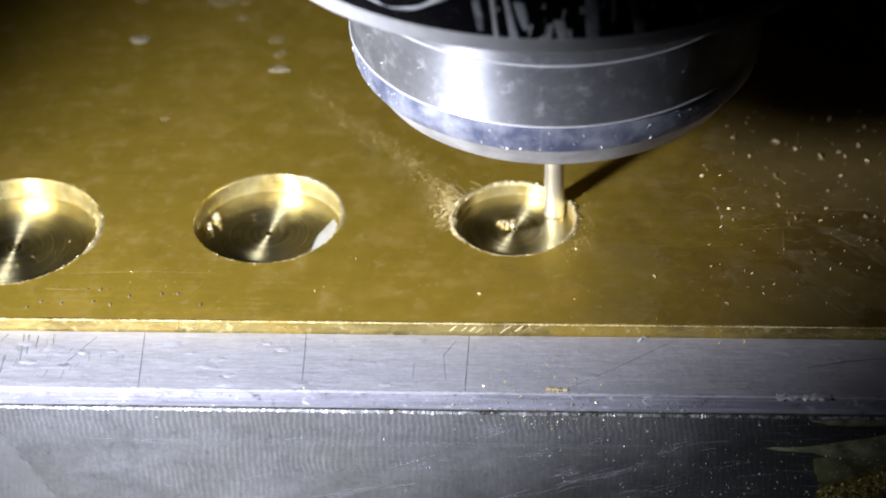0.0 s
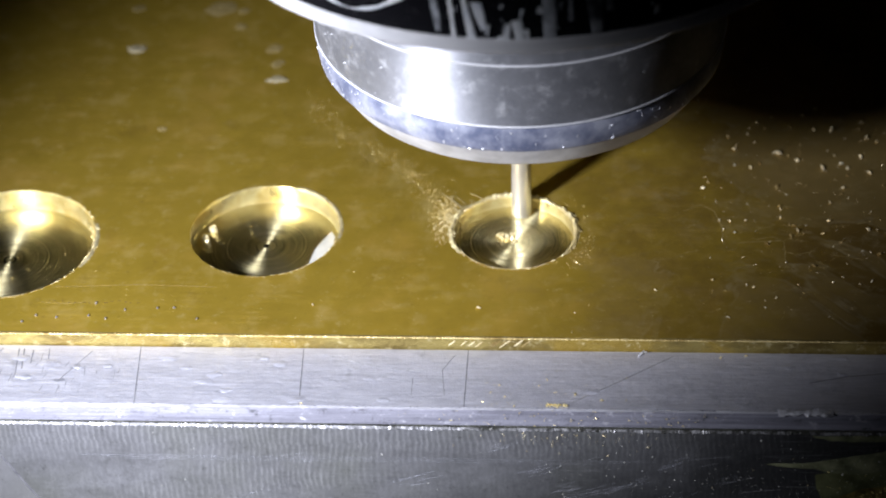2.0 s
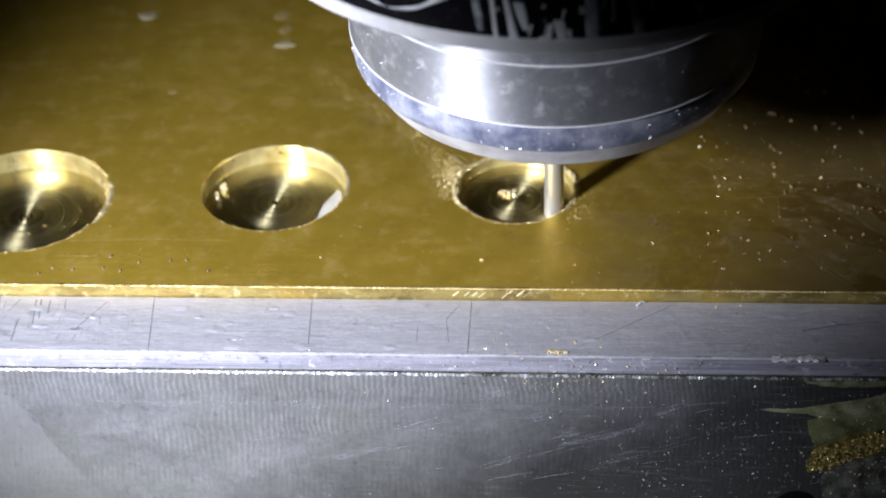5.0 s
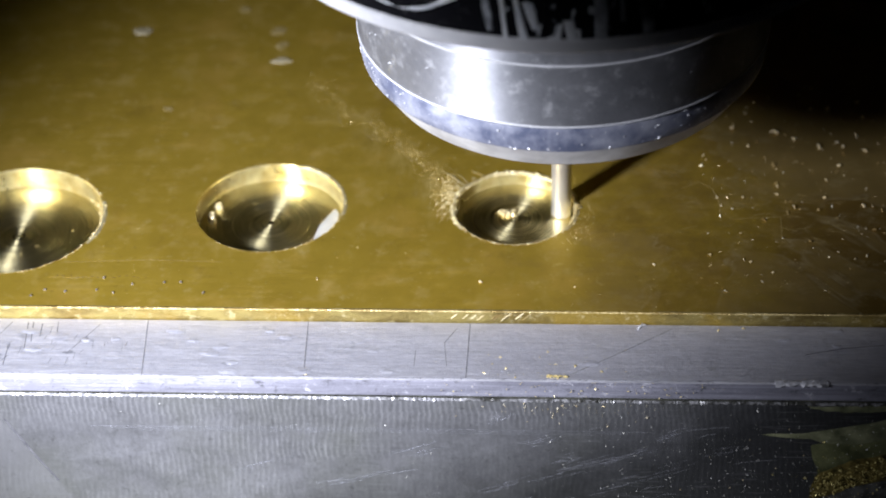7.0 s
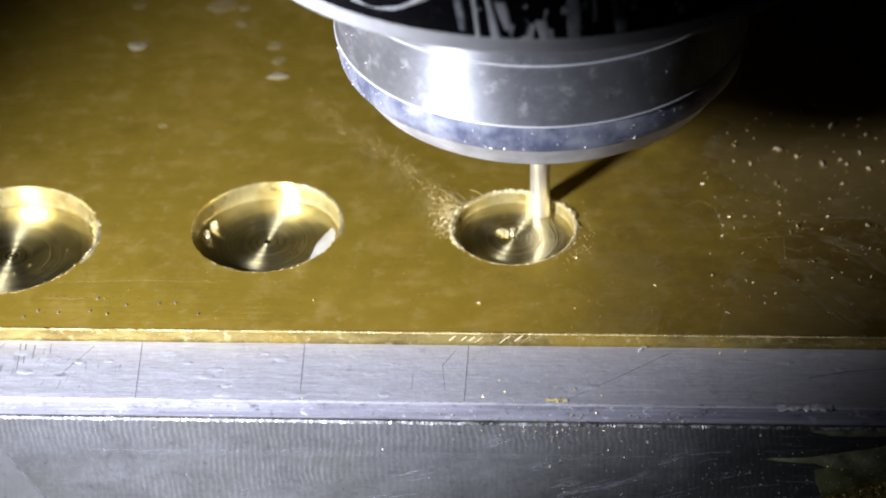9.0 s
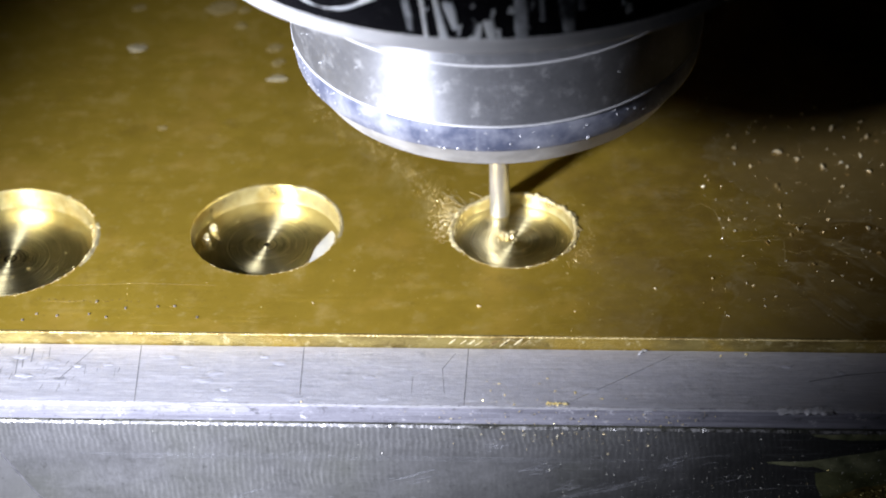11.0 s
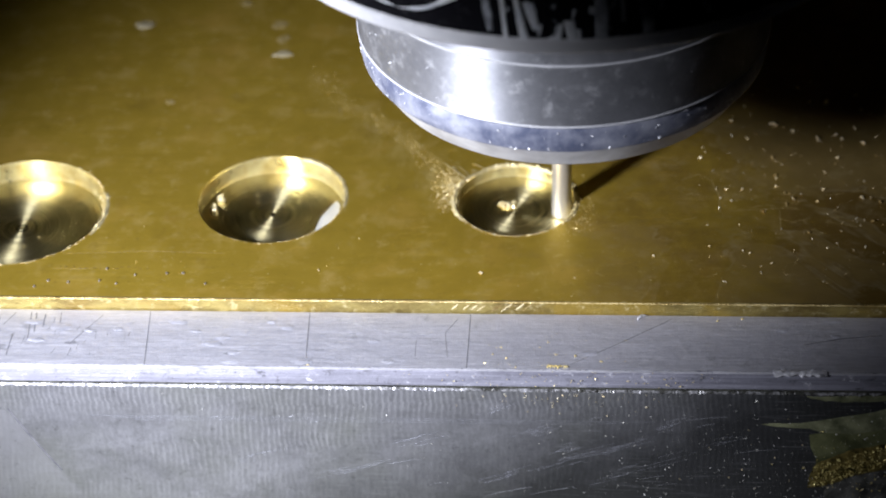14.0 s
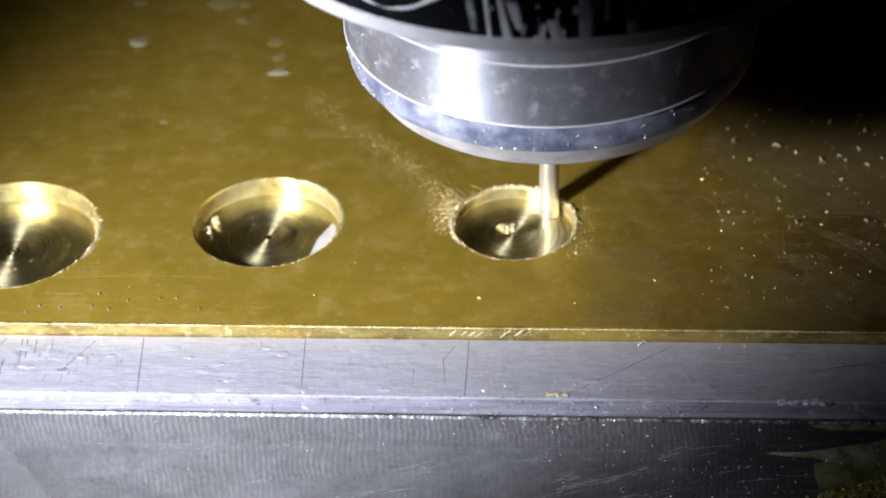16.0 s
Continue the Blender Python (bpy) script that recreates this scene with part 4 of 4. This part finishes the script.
# on the bevel and in the seam
pl = [(r_.gauss(16, 12), 25.2 - k_, JZ - 2.2 * k_) for k_ in (r_.random() for k in range(90))]
stuff("brass_dust", flakes(pl, [r_.uniform(0.06, 0.28) for k in pl], 17, (0, -0.9, 0.4)), CHIP, "brass dust caught on the bevelled edge", "chips")

k_ = random.Random(515)
pl = [(k_.gauss(15, 8), FY, -5.6 - abs(k_.gauss(0, 1.6))) for k in range(110)]
stuff("stuck_chips", flakes(pl, [0.06 + 0.45 * k_.random() ** 4 for k in pl], 51, (0, -1, 0)), CHIP_PALE, "pale chips stuck below the burred lip", "chips")
# chips stuck in the oil of the jaw's face
pl, sz = [], []
while len(pl) < 3000:
    x, z = r_.uniform(-60, 72), r_.uniform(-34, -5.5)
    dens = 0.04 + 0.96 * max(0.0, min(1.0, (x - 5) / 45)) * (0.25 + 0.75 * min(1, (-z - 5) / 22))
    if r_.random() < dens and math.hypot(x - 51.1, z + 31.6) > 3.7:
        pl.append((x, FY, z))
        sz.append(0.03 + 0.24 * r_.random() ** 5)
stuff("stuck_chips", flakes(pl, sz, 18, (0, -1, 0)), CHIP_WHITE, "fine bright chips stuck to the oily jaw face", "chips")
for i, (x, z, w) in enumerate(((48.0, -10.1, 0.5), (42.3, -12.5, 0.5), (44.0, -24.7, 0.6), (32.4, -23.0, 0.6), (39.9, -22.4, 0.7), (41.8, -20.8, 0.6), (49.1, -22.9, 0.6), (46.6, -18.2, 0.6), (28.0, -27.7, 0.6), (36.5, -16.2, 0.5),
                               (50.5, -15.4, 0.6), (21.0, -10.0, 0.7), (12.8, -8.0, 0.6), (9.0, -9.3, 0.5), (13.5, -7.2, 0.5), (16.3, -7.6, 0.4), (60.4, -24.5, 0.8), (56.3, -28.7, 0.8), (64.4, -28.0, 0.9), (55.1, -24.3, 0.7), (58.9, -24.0, 0.7))):
    chip_at(x, FY, z, w * 0.45, 400 + i, CHIP_PALE, (0, -1, 0), "bright chip stuck to the oily jaw face", "chips on the jaw face")


def blot(points, h, material, name, label, seed):
    """A film on the jaw's face, with a soft edge; points are (x, z)."""
    k = random.Random(seed)
    bm = bmesh.new()
    c = Vector((sum(p[0] for p in points) / len(points), sum(p[1] for p in points) / len(points)))
    ring = []
    for i, a in enumerate(points):
        b = points[(i + 1) % len(points)]
        for g in (0, 0.33, 0.66):
            ring.append(Vector(a).lerp(Vector(b), g) + Vector((k.gauss(0, 0.18), k.gauss(0, 0.15))))
    out = [bm.verts.new((p.x * MM, (FY + 0.002) * MM, p.y * MM)) for p in ring]
    mid = [bm.verts.new(((p.x + (c.x - p.x) * 0.12) * MM, (FY - h * k.uniform(0.6, 1.2)) * MM, (p.y + (c.y - p.y) * 0.12) * MM)) for p in ring]
    n = len(ring)
    for i in range(n):
        bm.faces.new((out[i], out[(i + 1) % n], mid[(i + 1) % n], mid[i]))
    bm.faces.new(mid)
    bmesh.ops.triangulate(bm, faces=[f for f in bm.faces if len(f.verts) > 4])
    bmesh.ops.recalc_face_normals(bm, faces=bm.faces)
    return part(name, bm, material, face, label)


blot([(51.2, -13.0), (57, -12.6), (70, -9.5), (70, -16), (62, -16.2), (56, -18.4), (53, -20.5)], 0.012, OLIVE, "residue", "dark olive oil film", 6)
blot([(49.9, -5.7), (53.3, -6.3), (56.5, -6.7), (59.7, -6.6), (66, -5.9), (66, -5.4), (52.8, -5.4)], 0.02, RESIDUE, "residue", "dried greenish coolant film", 1)
blot([(43.4, -11.2), (48.4, -10.9), (57.6, -10.6), (60.9, -8.5), (64, -7.0), (70, -6.5), (70, -13), (63.0, -12.4), (55.7, -13.3), (51.4, -12.3)], 0.02, RESIDUE, "residue", "dried greenish coolant film", 2)
blot([(52.0, -24.6), (52.4, -19.6), (55.1, -17.7), (58.2, -16.1), (62.4, -15.0), (70, -14), (70, -19.0), (63.1, -19.8), (58.6, -21.4), (55.1, -23.5)], 0.12, RUST, "sludge", "brown sludge full of brass chips", 3)
blot([(54.5, -25), (56, -22.8), (60, -21.2), (70, -19.6), (70, -34), (55.5, -34)], 0.03, OILFILM, "oil_film", "black oil film", 4)
pl = [(r_.uniform(52.5, 69), FY - 0.1, 0) for k in range(1300)]
pl = [(x, y, -24.2 + (x - 52.5) * 0.42 + r_.uniform(0, 4.6)) for x, y, z in pl]
pl += [(r_.gauss(59, 5), FY - 0.03, r_.gauss(-21, 4.5)) for k in range(200)]
pl = [p for p in pl if math.hypot(p[0] - 51.1, p[2] + 31.6) > 3.7]
stuff("stuck_chips", flakes(pl, [0.06 + 0.42 * r_.random() ** 4 for k in pl], 19, (0, -1, 0)), CHIP_OLD, "golden chips packed in the sludge on the jaw", "chips")
k_ = random.Random(77)
pl = [(k_.uniform(-82, 72), FY - abs(k_.gauss(0, 0.5)), -34.5 + abs(k_.gauss(0, 0.35))) for k in range(900)]
stuff("sludge_crumbs", flakes(pl, [0.12 + 0.6 * k_.random() ** 3 for k in pl], 24, (0, -0.7, 0.7)), CRUMB, "dark oily crumbs along the foot of the jaw", "sludge")
pl = [(k_.uniform(-80, 70), FY - 0.3, -34.3 + abs(k_.gauss(0, 0.4))) for k in range(150)]
stuff("stuck_chips", flakes(pl, [k_.uniform(0.06, 0.26) for k in pl], 20, (0, -0.7, 0.7)), CHIP_PALE, "chips heaped along the foot of the jaw", "chips")
pl = [(46.0 - 9.0 * k_.random() ** 1.5, FY - 0.05, -34.0 + abs(k_.gauss(0, 1.3))) for k in range(260)]
stuff("sludge_crumbs", flakes(pl, [0.1 + 0.5 * k_.random() ** 2 for k in pl], 25, (0, -1, 0.2)), CRUST, "olive crust of oil and chips beside the bolt", "sludge")
part("bolt_head", lathe([(0, 4.3), (1.6, 4.28), (2.7, 4.15), (3.1, 3.95), (3.26, 3.5), (3.28, 0)], 48), VOID, jaw, "black oily bolt head in the opening", True).matrix_basis = pose(51.1 * MM, (FY + 3.9) * MM, -31.6 * MM, 90, 0, 0)
part("groove", strip([(-70.8, FY, -10.2), (-69.1, FY, -13.8), (-67.1, FY, -17.9), (-64.3, FY, -23.1)], 0.42, (0, -1, 0), 0.004, 0.004), SCUFF, face, "dark diagonal groove")
for i in range(18):
    x, z, ln = r_.uniform(-30, 55), r_.uniform(-28, -7), r_.uniform(1, 7)
    up_ = r_.uniform(0.12, 0.32)
    part("scratch", strip([(x + ln * k, FY, z + ln * k * up_ + 0.15 * math.sin(3 * k)) for k in (0, 0.35, 0.7, 1)], r_.uniform(0.03, 0.06), (0, -1, 0), 0.004, 0.005), ALU_MARK, face, "pale scratch")
for dz, w in ((0.0, 0.05), (0.35, 0.03), (0.75, 0.035)):
    part("scratch", strip([(-58 + 9 * dz, FY, -11.3 - dz), (-30, FY, -11.2 - dz), (0, FY, -11.1 - dz), (28 - 12 * dz, FY, -11.2 - dz)], w, (0, -1, 0), 0.004, 0.005), FACE_MARK, face, "pale scratch")

# bundles of slanting scratches rubbed into the face
for cx, cz, w, n in ((4.4, -8.8, 3, 14), (9.8, -13.7, 3.5, 14), (14.5, -17.0, 3, 12), (5.6, -22.6, 4, 12), (19.0, -18.2, 9, 26), (30.6, -11.7, 4, 12), (39.6, -14.5, 4, 10), (-32, -19.4, 5, 10), (-18, -21.7, 6, 16), (-8, -15.3, 5, 12), (26, -21, 7, 12)):
    for k in range(n):
        x, ln, up_ = r_.gauss(cx, w * 0.5), r_.uniform(0.5, 1.2) * w * r_.random() + 0.5, r_.gauss(0.38, 0.05)
        z = cz + (x - cx) * 0.38 + r_.gauss(0, 0.55)
        part("scratch", strip([(x + ln * g, FY, z + ln * g * up_) for g in (-0.5, 0, 0.5)], r_.uniform(0.012, 0.04), (0, -1, 0), 0.004, 0.005), FACE_MARK, face, "pale scratch")


# ---- motion ----
TIMES = [0, 0.5, 1, 1.5, 2, 2.5, 3, 3.5, 4, 4.2, 6.3, 6.5, 7, 7.5, 8, 8.5, 9, 9.2, 11.3, 11.5, 12, 12.5, 13, 13.5, 14, 14.5, 15, 15.5, 16]
TURN = [-2.151, -0.802, 0.68, 1.791, 3.28, 4.681, 6.145, 7.283, 8.761, 9.329, 15.005, 15.602, 17.113, 18.455, 19.703, 21.079, 22.556, 23.146,
        28.783, 29.376, 30.825, 32.153, 33.421, 34.782, 36.259, 37.583, 38.794, 40.191, 41.659]
LAP, LAP_AT, REST, REST_TURN, ORBIT = 2.29269, 1.14689, 0.08777, 0.85286, 7.692


def lap(t):
    """The angle on the circle: an even feed with a short rest at the start of each round."""
    n = math.floor((t - LAP_AT) / LAP)
    return REST_TURN + 2 * math.pi * (n + min(1.0, (t - LAP_AT - n * LAP) / (LAP - REST)))


def angle(t):
    off = [a - lap(s) for s, a in zip(TIMES, TURN)]
    off = [o - 2 * math.pi * round(o / (2 * math.pi)) for o in off]
    return lap(t) + float(np.interp(t, TIMES, off))


def motions():
    steps = [i / 10 for i in range(161)]
    table = [(t, pose(0, ORBIT * MM * math.cos(angle(t)), 0)) for t in steps]
    for ob in ON_TABLE:
        walk(ob, table)
    walk(spindle, [(t, pose((6.2 - ORBIT * math.sin(angle(t))) * MM, SPY * MM, 0)) for t in steps])
    walk(cutter, [(t, pose(0, 0, 0, 0, 0, -80 * i)) for i, t in enumerate(steps)])


motions()
